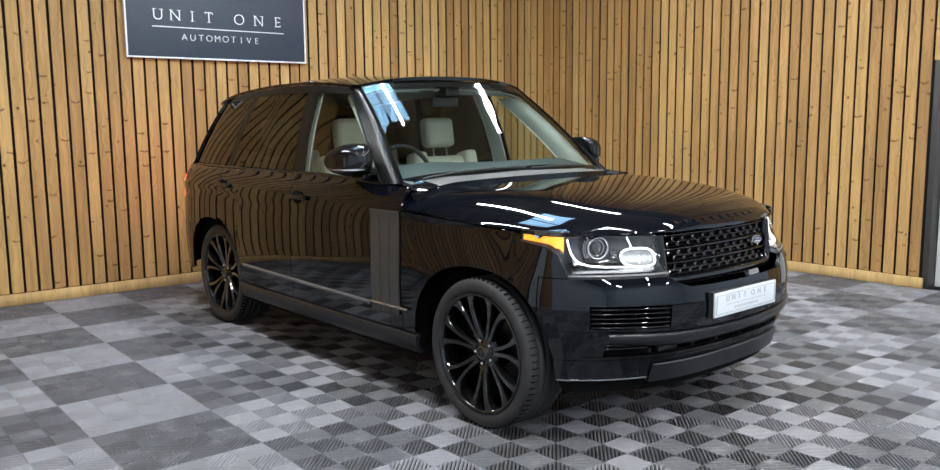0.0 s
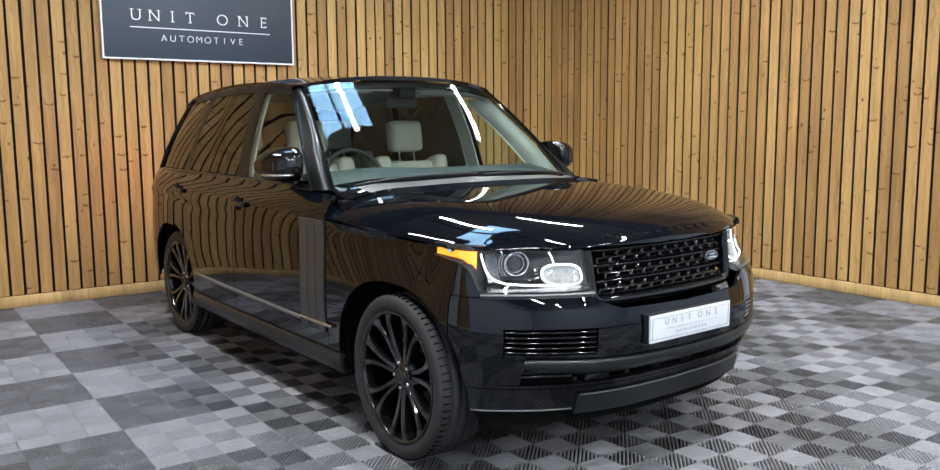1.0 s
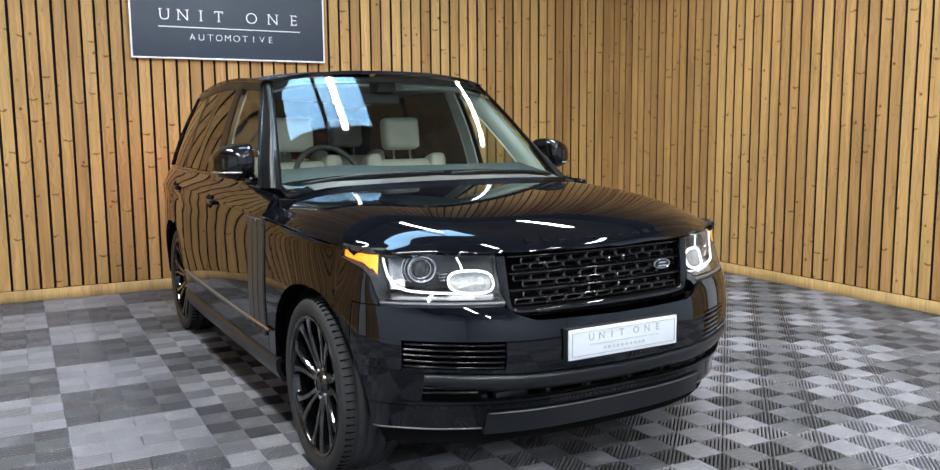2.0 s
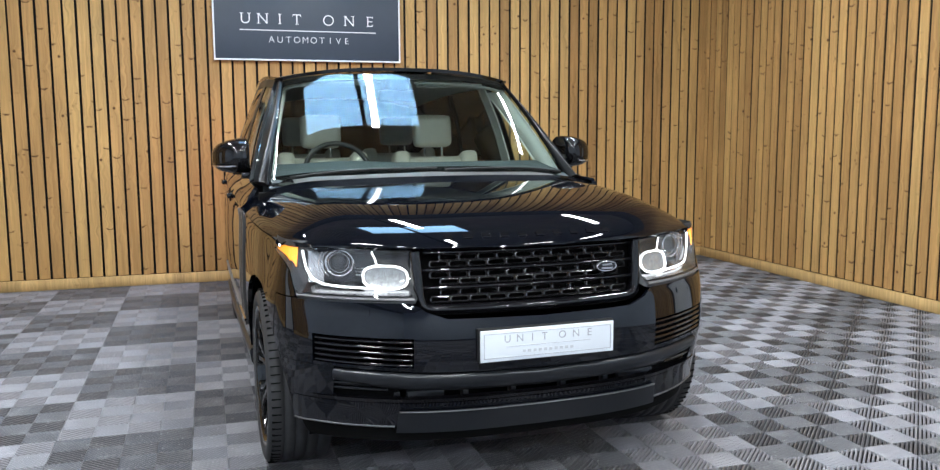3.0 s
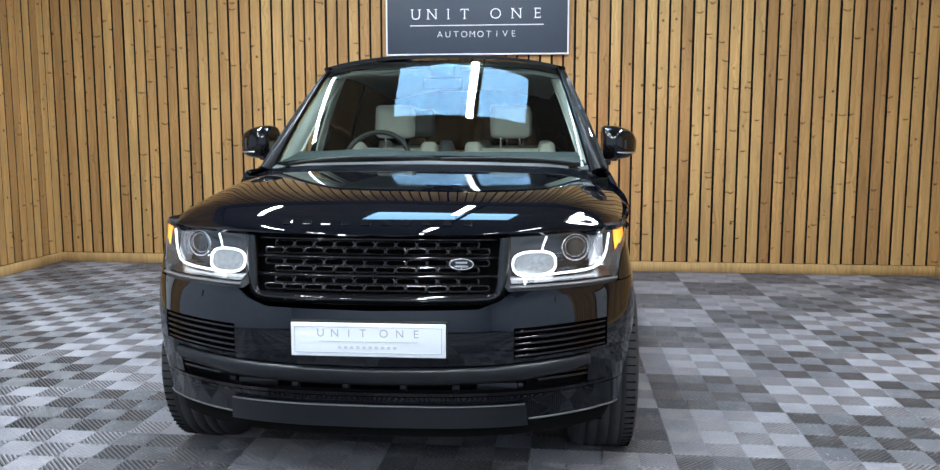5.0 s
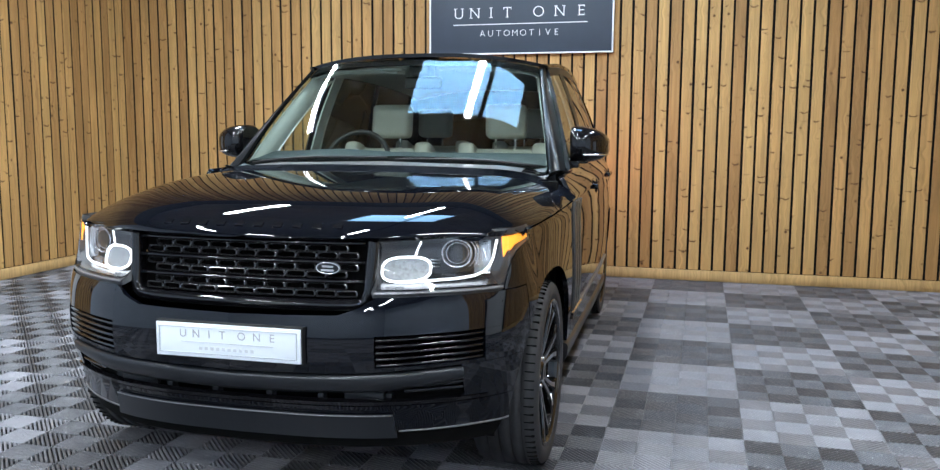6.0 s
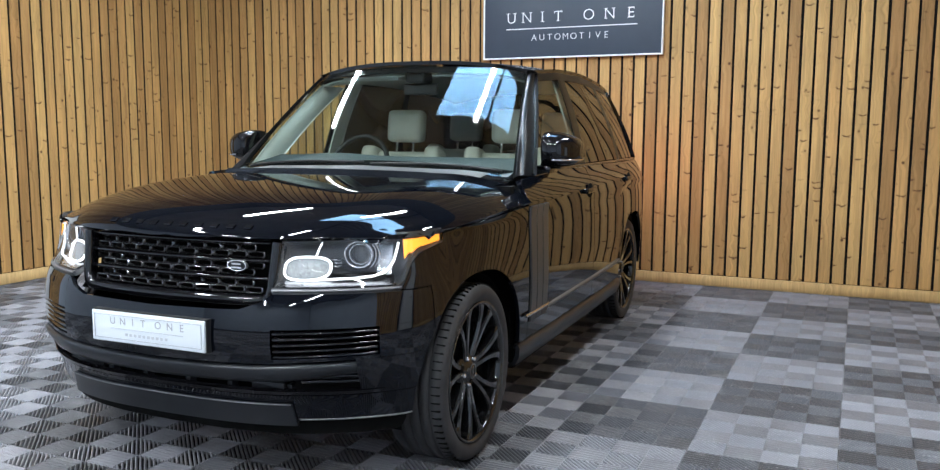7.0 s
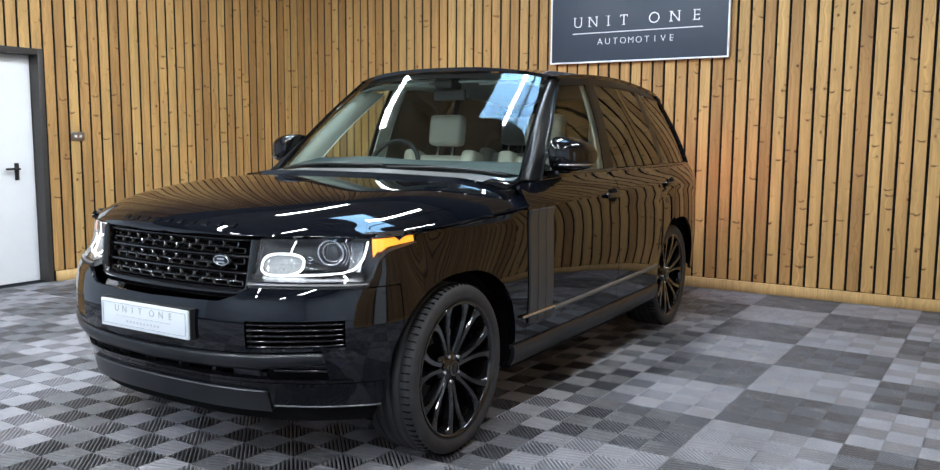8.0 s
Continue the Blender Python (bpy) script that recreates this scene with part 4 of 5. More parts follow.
    shell("side_reflector", np.array(Q), REFLECTOR, lamp, thick=0.004, mirror=mir)
    # amber indicator on the flank
    Q = []
    for q in np.linspace(0.10, 0.95, 14):
        lo = float(np.interp(q, LAMP_Q, LAMP_Z)) + float(np.interp(q, [0.1, 0.3, 1], [0.055, 0.020, 0.004]))
        hi = 1.006
        Q.append([body(lamp_s(q), lo + (hi - lo) * g) - np.array([0.007, -0.004, 0]) for g in np.linspace(0, 1, 5)])
    shell("indicator", np.array(Q), AMBER, lamp, "lit amber indicator", thick=0.004, mirror=mir)


for mir in (False, True):
    make_headlamp(mir)


def make_plate():
    p = thing("show_plate")
    p.parent = CAR
    tagged(p, "white show plate with grey border on the bumper")
    lo, hi = 0.621, 0.733
    box("plate_board", (-0.258, -0.8630, lo), (0.258, -0.8540, hi), PLATE, p, bevel=0.002)
    box("plate_holder", (-0.262, -0.8540, lo - 0.004), (0.262, -0.8220, hi + 0.004), PLASTIC, p)
    e = 0.012
    for a, b in (((-0.258 + e, lo + e), (0.258 - e, lo + e + 0.0016)), ((-0.258 + e, hi - e - 0.0016), (0.258 - e, hi - e)),
                 ((-0.258 + e, lo + e), (-0.258 + e + 0.0016, hi - e)), ((0.258 - e - 0.0016, lo + e), (0.258 - e, hi - e))):
        box("border_line", (a[0], -0.8655, a[1]), (b[0], -0.8625, b[1]), INK, p)
    for text, x0, x1 in (("UNIT", -0.158, -0.016), ("ONE", 0.053, 0.160)):
        for q, ch in enumerate(text):
            cu = bpy.data.curves.new("letter", "FONT")
            cu.body, cu.size, cu.extrude, cu.align_x = ch, 0.038, 0.0006, "CENTER"
            tmp = new("letter", cu)
            me = bpy.data.meshes.new_from_object(tmp.evaluated_get(bpy.context.evaluated_depsgraph_get()))
            bpy.data.objects.remove(tmp)
            me.materials.append(INK)
            ob = new("letter", me)
            ob.parent = p
            ob.location = (x0 + (x1 - x0) * q / (len(text) - 1), -0.8638, 0.687)
            ob.rotation_euler = (radians(90), 0, 0)
    box("rule_line", (-0.165, -0.8653, 0.671), (0.165, -0.8625, 0.6722), INK, p)
    for k in range(10):
        box("letter_bar", (-0.10 + 0.0205 * k, -0.8650, 0.647), (-0.10 + 0.0205 * k + 0.011, -0.8625, 0.657), PALE_INK, p)


make_plate()


# ---- greenhouse ----
WS_BASE = [(0.0, 0.640, 1.214), (0.30, 0.648, 1.210), (0.58, 0.675, 1.197), (0.755, 0.708, 1.179), (0.822, 0.732, 1.166)]
WS_TOP = [(0.0, 1.270, 1.765), (0.27, 1.278, 1.760), (0.48, 1.30, 1.748), (0.61, 1.328, 1.728), (0.668, 1.356, 1.708)]


def ws(f, g):
    """Windscreen surface: f 0 centre to 1 edge, g 0 base to 1 top."""
    a = spline_weights(5, np.atleast_1d(f * 4)) @ np.array(WS_BASE)
    b = spline_weights(5, np.atleast_1d(f * 4)) @ np.array(WS_TOP)
    p = a[0] + (b[0] - a[0]) * g
    bow = 0.022 * math.sin(math.pi * min(1, max(0, g)))
    return p + np.array([0, -0.6 * bow, 0.8 * bow])


def both_sides(P):
    P = np.array(P)
    return np.concatenate([P[:0:-1] * np.array([-1, 1, 1]), P], axis=0)


P = [[ws(f, g) for g in np.linspace(0.0, 0.985, 16)] for f in np.linspace(0, 0.955, 18)]
shell("windscreen", both_sides(P), SCREEN, CAR, "clear raked windscreen", thick=0.005)
# black band round the glass
P = [[ws(f, g) + np.array([0, 0.004, -0.005]) for g in np.linspace(0.925, 0.99, 4)] for f in np.linspace(0, 0.95, 14)]
shell("screen_band", both_sides(P), GLOSS, CAR, "", thick=0.004)
P = [[ws(f, g) + np.array([0, 0.004, -0.005]) for g in np.linspace(-0.01, 0.055, 4)] for f in np.linspace(0, 0.95, 14)]
shell("screen_band", both_sides(P), GLOSS, CAR, "", thick=0.004)
P = [[ws(f, g) + np.array([0, dv, dz]) for g, dv, dz in ((0.955, 0.03, -0.03), (0.90, 0.10, -0.012), (0.86, 0.20, 0.02))] for f in np.linspace(0.10, 0.90, 12)]
for mir in (False, True):
    shell("header_trim", np.array(P), LINING, CAR, "light header trim", thick=0.01, mirror=mir)
# cowl between bonnet and glass
def cowl_row(u):
    v0 = float(np.interp(u, [0, 0.25, 0.48, 0.67, 0.80, 0.87], [0.405, 0.414, 0.436, 0.478, 0.530, 0.562]))
    z0 = float(np.interp(u, [0, 0.25, 0.48, 0.67, 0.80, 0.87], [1.187, 1.185, 1.179, 1.164, 1.130, 1.10]))
    v1 = float(np.interp(u, [0, 0.3, 0.58, 0.755, 0.82, 0.87], [0.66, 0.668, 0.695, 0.735, 0.75, 0.76]))
    z1 = float(np.interp(u, [0, 0.58, 0.755, 0.82, 0.87], [1.217, 1.203, 1.184, 1.168, 1.14]))
    return [(u, v0 + (v1 - v0) * f, z0 + (z1 - z0) * f + 0.006 * math.sin(math.pi * f)) for f in np.linspace(0, 1, 6)]


P = [cowl_row(u) for u in np.linspace(0.70, 0.815, 5)]
for mir in (False, True):
    shell("cowl_corner", np.array(P), GLOSS, CAR, "gloss black scuttle corner", thick=0.03, mirror=mir)
P = [cowl_row(u) for u in np.linspace(0, 0.698, 18)]
shell("cowl", both_sides(P), COWL, CAR, "grey scuttle panel below the windscreen", thick=0.03)

ROOF_EDGE = [(1.356, 0.668, 1.708), (1.75, 0.700, 1.738), (2.2, 0.702, 1.742), (2.65, 0.685, 1.722), (3.05, 0.660, 1.688), (3.32, 0.625, 1.640)]
ROOF_MID = [(1.27, 0, 1.768), (1.75, 0, 1.810), (2.2, 0, 1.818), (2.65, 0, 1.805), (3.09, 0, 1.775), (3.40, 0, 1.725)]


def roof_net():
    net = []
    for (ve, ue, ze), (vm, _, zm) in zip(ROOF_EDGE, ROOF_MID):
        row = []
        for f in (0, 0.35, 0.65, 0.86, 0.96, 1.0):
            h = (1 - abs(f) ** 2.6)
            row.append((ue * f, vm + (ve - vm) * f ** 3, ze + (zm - ze) * h))
        net.append(row)
    return np.array(net)


i, j = np.meshgrid(np.linspace(0, 5, 40), np.linspace(0, 5, 24), indexing="ij")
P = net_eval(roof_net(), i, j)
full = np.concatenate([P[:, :0:-1] * np.array([-1, 1, 1]), P], axis=1)
shell("roof", full, GLOSS, CAR, "gloss black roof", thick=0.02)
# light headlining below it
shell("headlining", full[3:-2, 3:-3] + np.array([0, 0.01, -0.05]), LINING, CAR, "light grey headlining", thick=0.01)


def belt_pt(v, inset=0.0):
    p = body(flank_s(v), belt(v) - 0.002)
    return np.array([p[0] - inset, p[1], p[2]])


def cant_pt(v):
    """The roof's side edge above v."""
    e = np.array(ROOF_EDGE)
    return np.array([np.interp(v, e[:, 0], e[:, 1]), v, np.interp(v, e[:, 0], e[:, 2])])


def side_pt(vb, vt, g, out=0.0):
    """On the side glass between the belt at vb and the roof edge at vt."""
    a, b = belt_pt(vb, 0.012), cant_pt(vt)
    p = a + (b - a) * g
    bow = 0.018 * math.sin(math.pi * g)
    return p + np.array([bow + out, 0, 0])


# edges of the side windows: (v at belt, v at roof)
EDGES = {"a": (0.79, 1.388), "b0": (1.655, 1.715), "b1": (1.785, 1.835), "c0": (2.70, 2.52), "c1": (2.77, 2.60), "d": (3.60, 3.14)}


def side_panel(name, e0, e1, mat, mir, label="", g0=0.035, g1=0.93, n=12, out=0.0, thick=0.006, parent=None):
    P = []
    for f in np.linspace(0, 1, n):
        vb, vt = e0[0] + (e1[0] - e0[0]) * f, e0[1] + (e1[1] - e0[1]) * f
        P.append([side_pt(vb, vt, g, out) for g in np.linspace(g0, g1, 14)])
    return shell(name, np.array(P), mat, parent or CAR, label, thick, mirror=mir)


for mir in (False, True):
    k = -1 if mir else 1
    side_panel("front_window", EDGES["a"], EDGES["b0"], CLEAR, mir, "clear front side window")
    side_panel("door_pillar", EDGES["b0"], EDGES["b1"], PILLAR, mir, "gloss black door pillar", out=0.003, g1=0.98)
    side_panel("rear_window", EDGES["b1"], EDGES["c0"], TINTED, mir, "dark tinted rear side window")
    side_panel("quarter_pillar", EDGES["c0"], EDGES["c1"], PILLAR, mir, "", out=0.001)
    side_panel("quarter_window", EDGES["c1"], EDGES["d"], TINTED, mir, "dark tinted quarter window")
    side_panel("window_frame", EDGES["a"], (3.56, 3.0), PILLAR, mir, "gloss black window top frame", g0=0.925, g1=1.0, n=40, out=0.004, thick=0.012)
    P = [[belt_pt(v, di) + np.array([0, 0, dz]) for di, dz in ((0.002, 0.0), (0.0, 0.006), (0.008, 0.016), (0.03, 0.018))] for v in np.linspace(0.80, 3.50, 40)]
    shell("waist_strip", np.array(P), GLOSS, CAR, "", thick=0.01, mirror=mir)
    # windscreen pillar: from the scuttle to the roof edge
    P = []
    for g in np.linspace(-0.02, 1.0, 20):
        a = ws(0.95, g)
        b = ws(1.0, g)
        gg = max(0.0, g)
        c = belt_pt(0.705, 0.038) * (1 - gg) + cant_pt(1.388) * gg
        d0 = belt_pt(0.805, 0.012) * (1 - gg) + cant_pt(1.415) * gg
        m = 0.5 * (b + c) + np.array([0.006, -0.007, 0.004])
        P.append([a + np.array([0, 0.0, -0.006]), b + np.array([0.001, -0.001, 0.001]), m, c + np.array([0.01, 0, 0]), d0 + np.array([0.012 * math.sin(math.pi * min(1, gg)), 0, 0])])
    P = net_eval(np.array(P), *np.meshgrid(np.linspace(0, 19, 39), np.linspace(0, 4, 17), indexing="ij"))
    shell("windscreen_pillar", P, PILLAR, CAR, "gloss black windscreen pillar", thick=0.02, mirror=mir)
    # black edge of the glass beside the pillar
    P = [[ws(f, g) + np.array([0, 0.004, -0.005]) for g in np.linspace(0.0, 0.985, 14)] for f in np.linspace(0.925, 0.958, 4)]
    shell("screen_band", np.array(P), GLOSS, CAR, "", thick=0.004, mirror=mir)
    # light inner trim of the pillar
    P = [[ws(0.955, g) + np.array([0, 0.02, -0.025]), ws(0.90 - 0.03 * g, g) + np.array([0, 0.06, -0.045]), ws(0.87 - 0.09 * g, g) + np.array([0, 0.13, -0.05]), ws(0.89 - 0.10 * g, g) + np.array([0, 0.22, -0.05])] for g in np.linspace(0.02, 0.97, 12)]
    shell("pillar_trim", np.array(P), LINING, CAR, "light pillar trim", thick=0.01, mirror=mir, flip=True)
    P = [[side_pt(vb, vt, g, -0.03) for g in np.linspace(0.0, 0.93, 8)] for vb, vt in ((1.66, 1.72), (1.72, 1.78), (1.80, 1.86))]
    shell("pillar_trim", np.array(P), LINING, CAR, "light pillar trim", thick=0.01, mirror=mir)
    # tail pillar
    P = []
    for g in np.linspace(-0.02, 1.0, 12):
        gg = max(0.0, g)
        a = side_pt(EDGES["d"][0] - 0.02, EDGES["d"][1] - 0.01, gg, 0.001)
        c = body(15.4, 1.19) * (1 - gg) + np.array([0.555, 3.27, 1.660]) * gg
        e = body(16.2, 1.19) * (1 - gg) + np.array([0.46, 3.36, 1.68]) * gg
        P.append([a, 0.5 * a + 0.5 * c, c, e])
    shell("tail_pillar", np.array(P), GLOSS, CAR, "", thick=0.02, mirror=mir)
    # mirror: housing, foot, bright strip, indicator
    mr = thing("door_mirror")
    mr.parent = CAR
    tagged(mr, "gloss black door mirror with silver strip")
    net = []
    for f, (uo, va, vb, za, zb) in enumerate(((0.885, 0.905, 1.11, 1.222, 1.385), (0.900, 0.880, 1.12, 1.215, 1.393), (0.945, 0.872, 1.125, 1.213, 1.391), (0.995, 0.885, 1.125, 1.218, 1.380), (1.040, 0.925, 1.12, 1.232, 1.358), (1.064, 0.99, 1.11, 1.262, 1.325))):
        vc, zc, rv, rz = (va + vb) / 2, (za + zb) / 2, (vb - va) / 2, (zb - za) / 2
        ring = []
        for a in np.linspace(0, 2 * math.pi, 25):
            c, s = math.cos(a), math.sin(a)
            e = 2 / 2.8
            ring.append((k * uo, vc + rv * abs(c) ** e * math.copysign(1, c), zc + rz * abs(s) ** e * math.copysign(1, s)))
        net.append(ring)
    net = np.array(net)
    vs, fs = shell_data(net_eval(net, *np.meshgrid(np.linspace(0, 5, 20), np.linspace(0, 24, 49), indexing="ij")), 0.001, flip=(k > 0))
    nv = len(vs)
    mesh_object("housing", vs, fs, GLOSS, mr, "gloss black mirror housing")
    vs2 = [(k * 1.067, 1.05, 1.293)] + [tuple(p) for p in net[-1][:-1]]
    mesh_object("cap", vs2, [((0, 1 + i, 1 + (i + 1) % 24) if k < 0 else (0, 1 + (i + 1) % 24, 1 + i)) for i in range(24)], GLOSS, mr)
    vs3 = [(k * 0.885, 1.02, 1.305)] + [tuple(p) for p in net[0][:-1]]
    mesh_object("cap", vs3, [((0, 1 + i, 1 + (i + 1) % 24) if k > 0 else (0, 1 + (i + 1) % 24, 1 + i)) for i in range(24)], GLOSS, mr)
    sweep("bright_strip", [(k * u, v, 1.252) for u, v in ((0.955, 0.873), (0.995, 0.884), (1.030, 0.912), (1.050, 0.95), (1.060, 1.00), (1.062, 1.05))], 0.012, SILVER, mr, "silver strip with repeater", h=0.011)
    part("foot", box_bm((min(k * 0.83, k * 0.93), 0.93, 1.185), (max(k * 0.83, k * 0.93), 1.07, 1.222), 0.012, 2), GLOSS, mr, smooth=True)
    part("foot", box_bm((min(k * 0.86, k * 0.97), 0.98, 1.205), (max(k * 0.86, k * 0.97), 1.08, 1.24), 0.012, 2), GLOSS, mr, smooth=True)
# rear screen
P = [[np.array(body(s, 1.19)) * (1 - g) + np.array([u, 3.40 - 0.06 * (u / 0.5) ** 2, 1.72 - 0.04 * (u / 0.5) ** 2]) * g for g in np.linspace(0.02, 0.98, 8)] for s, u in zip(np.linspace(18, 16.2, 10), np.linspace(0, 0.5, 10))]
shell("rear_screen", both_sides(P), TINTED, CAR, "dark tinted rear screen", thick=0.006, flip=True)
# wipers
for u0, u1 in ((0.05, 0.62), (-0.55, 0.02)):
    pts = [tuple(ws(abs(u) / 0.82, g) * np.array([math.copysign(1, u), 1, 1]) + np.array([0, -0.012, 0.014])) for u, g in zip(np.linspace(u0, u1, 8), np.interp(np.linspace(0, 1, 8), [0, 0.5, 1], [0.0, 0.02, 0.012]))]
    sweep("wiper", pts, 0.014, PLASTIC, CAR, "black wiper", h=0.012)
# roof aerial fin
part("roof_fin", box_bm((-0.02, 2.9, 1.775), (0.02, 3.05, 1.82), 0.015, 2), GLOSS, CAR, smooth=True)


# ---- inside the car ----
def rounded(name, lo, hi, mat, parent, label="", bevel=0.03, tilt=0.0, seg=3):
    """A padded block, leaning back by tilt about its base."""
    c = [(a + b) / 2 for a, b in zip(lo, hi)]
    h = [(b - a) / 2 for a, b in zip(lo, hi)]
    bm = box_bm((-h[0], -h[1], 0), (h[0], h[1], 2 * h[2]), bevel, seg)
    bmesh.ops.rotate(bm, cent=(0, 0, 0), matrix=Matrix.Rotation(radians(-tilt), 3, "X"), verts=bm.verts)
    bmesh.ops.translate(bm, vec=(c[0], c[1], lo[2]), verts=bm.verts)
    return part(name, bm, mat, parent, label, smooth=True, sharp=60)


def seat(u, v, rear=False):
    s = thing("seat")
    s.parent = CAR
    tagged(s, "cream leather seat with headrest")
    w = 0.27
    rounded("cushion", (u - w, v - 0.50, 0.72), (u + w, v + 0.06, 0.90), CREAM, s, bevel=0.05)
    rounded("backrest", (u - w + 0.03, v, 0.85), (u + w - 0.03, v + 0.14, 1.265), CREAM, s, bevel=0.06, tilt=14)
    for q in (-1, 1):
        rounded("bolster", (u + q * (w - 0.04) - 0.055, v - 0.05, 0.86), (u + q * (w - 0.04) + 0.055, v + 0.11, 1.30), CREAM, s, bevel=0.045, tilt=14)
    vt = v + 0.12
    for q in (-0.06, 0.06):
        sweep("headrest_post", [(u + q, vt + 0.02, 1.24), (u + q, vt + 0.05, 1.40)], 0.014, SILVER, s)
    rounded("headrest", (u - 0.128, vt - 0.01, 1.318), (u + 0.128, vt + 0.10, 1.53), CREAM, s, bevel=0.045, tilt=8)
    return s


for u in (-0.37, 0.37):
    seat(u, 1.72)
    seat(u, 2.72, True)
d = thing("dashboard")
d.parent = CAR
tagged(d, "dark blue-grey dashboard top")
P = [[(u, v, z) for v, z in zip((0.68, 0.80, 0.92, 1.04, 1.10, 1.12), (1.175, 1.205, 1.230, 1.252 + 0.014 * math.exp(-((u + 0.37) / 0.2) ** 2), 1.235, 0.95))] for u in np.linspace(-0.80, 0.80, 33)]
shell("top_pad", np.array(P), DASH, d, thick=0.03)
st = thing("steering_wheel")
st.parent = CAR
tagged(st, "dark leather steering wheel")
R = Matrix.Rotation(radians(-24), 3, "X")
ring = [Vector((-0.37, 1.27, 1.185)) + R @ Vector((0.188 * math.cos(a), 0, 0.188 * math.sin(a))) for a in np.linspace(0, 2 * math.pi, 40, endpoint=False)]
sweep("rim", ring, 0.030, PLASTIC, st, closed=True, up=(0, 1, 0))
for a in (0, math.pi, -math.pi / 2):
    sweep("spoke", [Vector((-0.37, 1.27, 1.185)) + R @ Vector((r * math.cos(a), 0, r * math.sin(a))) for r in (0.05, 0.12, 0.18)], 0.035, PLASTIC, st, up=(0, 1, 0))
bm = box_bm((-0.07, -0.03, -0.06), (0.07, 0.03, 0.06), 0.02, 2)
bmesh.ops.rotate(bm, cent=(0, 0, 0), matrix=R, verts=bm.verts)
bmesh.ops.translate(bm, vec=(-0.37, 1.27, 1.185), verts=bm.verts)
part("boss", bm, PLASTIC, st, smooth=True)
rounded("rear_view_mirror", (-0.11, 1.34, 1.60), (0.11, 1.37, 1.665), PLASTIC, CAR, "black rear view mirror", bevel=0.014)
rounded("sensor_cover", (-0.06, 1.27, 1.665), (0.06, 1.40, 1.73), PLASTIC, CAR, "", bevel=0.02)
for u in (-0.36, 0.36):
    rounded("sun_visor", (u - 0.19, 1.40, 1.690), (u + 0.19, 1.55, 1.712), LINING, CAR, "light sun visor", bevel=0.008)
# cabin floor, door cards, tub
box("cabin_floor", (-0.85, 0.6, 0.35), (0.85, 2.5, 0.55), UNDER, CAR)
for q in (-1, 1):
    box("door_card", (min(q * 0.80, q * 0.84), 0.75, 0.55), (max(q * 0.80, q * 0.84), 2.8, 1.17), DASH, CAR, "dark door card", bevel=0.01)
    box("load_side", (min(q * 0.78, q * 0.80), 2.85, 0.55), (max(q * 0.78, q * 0.80), 3.50, 1.15), UNDER, CAR)
box("bulkhead", (-0.88, 0.50, 0.40), (0.88, 0.56, 1.14), UNDER, CAR)
# plain black box added to block light and view through the engine bay
box("engine_bay_blocker", (-0.52, -0.42, 0.36), (0.52, 0.50, 1.00), UNDER, CAR, bevel=0.02)
box("underbody", (-0.60, -0.56, 0.29), (0.60, 3.8, 0.36), UNDER, CAR, bevel=0.02)
box("sill_box", (-0.90, 0.50, 0.29), (0.90, 2.44, 0.40), UNDER, CAR)
box("load_floor", (-0.78, 2.9, 0.78), (0.78, 3.50, 0.84), UNDER, CAR)


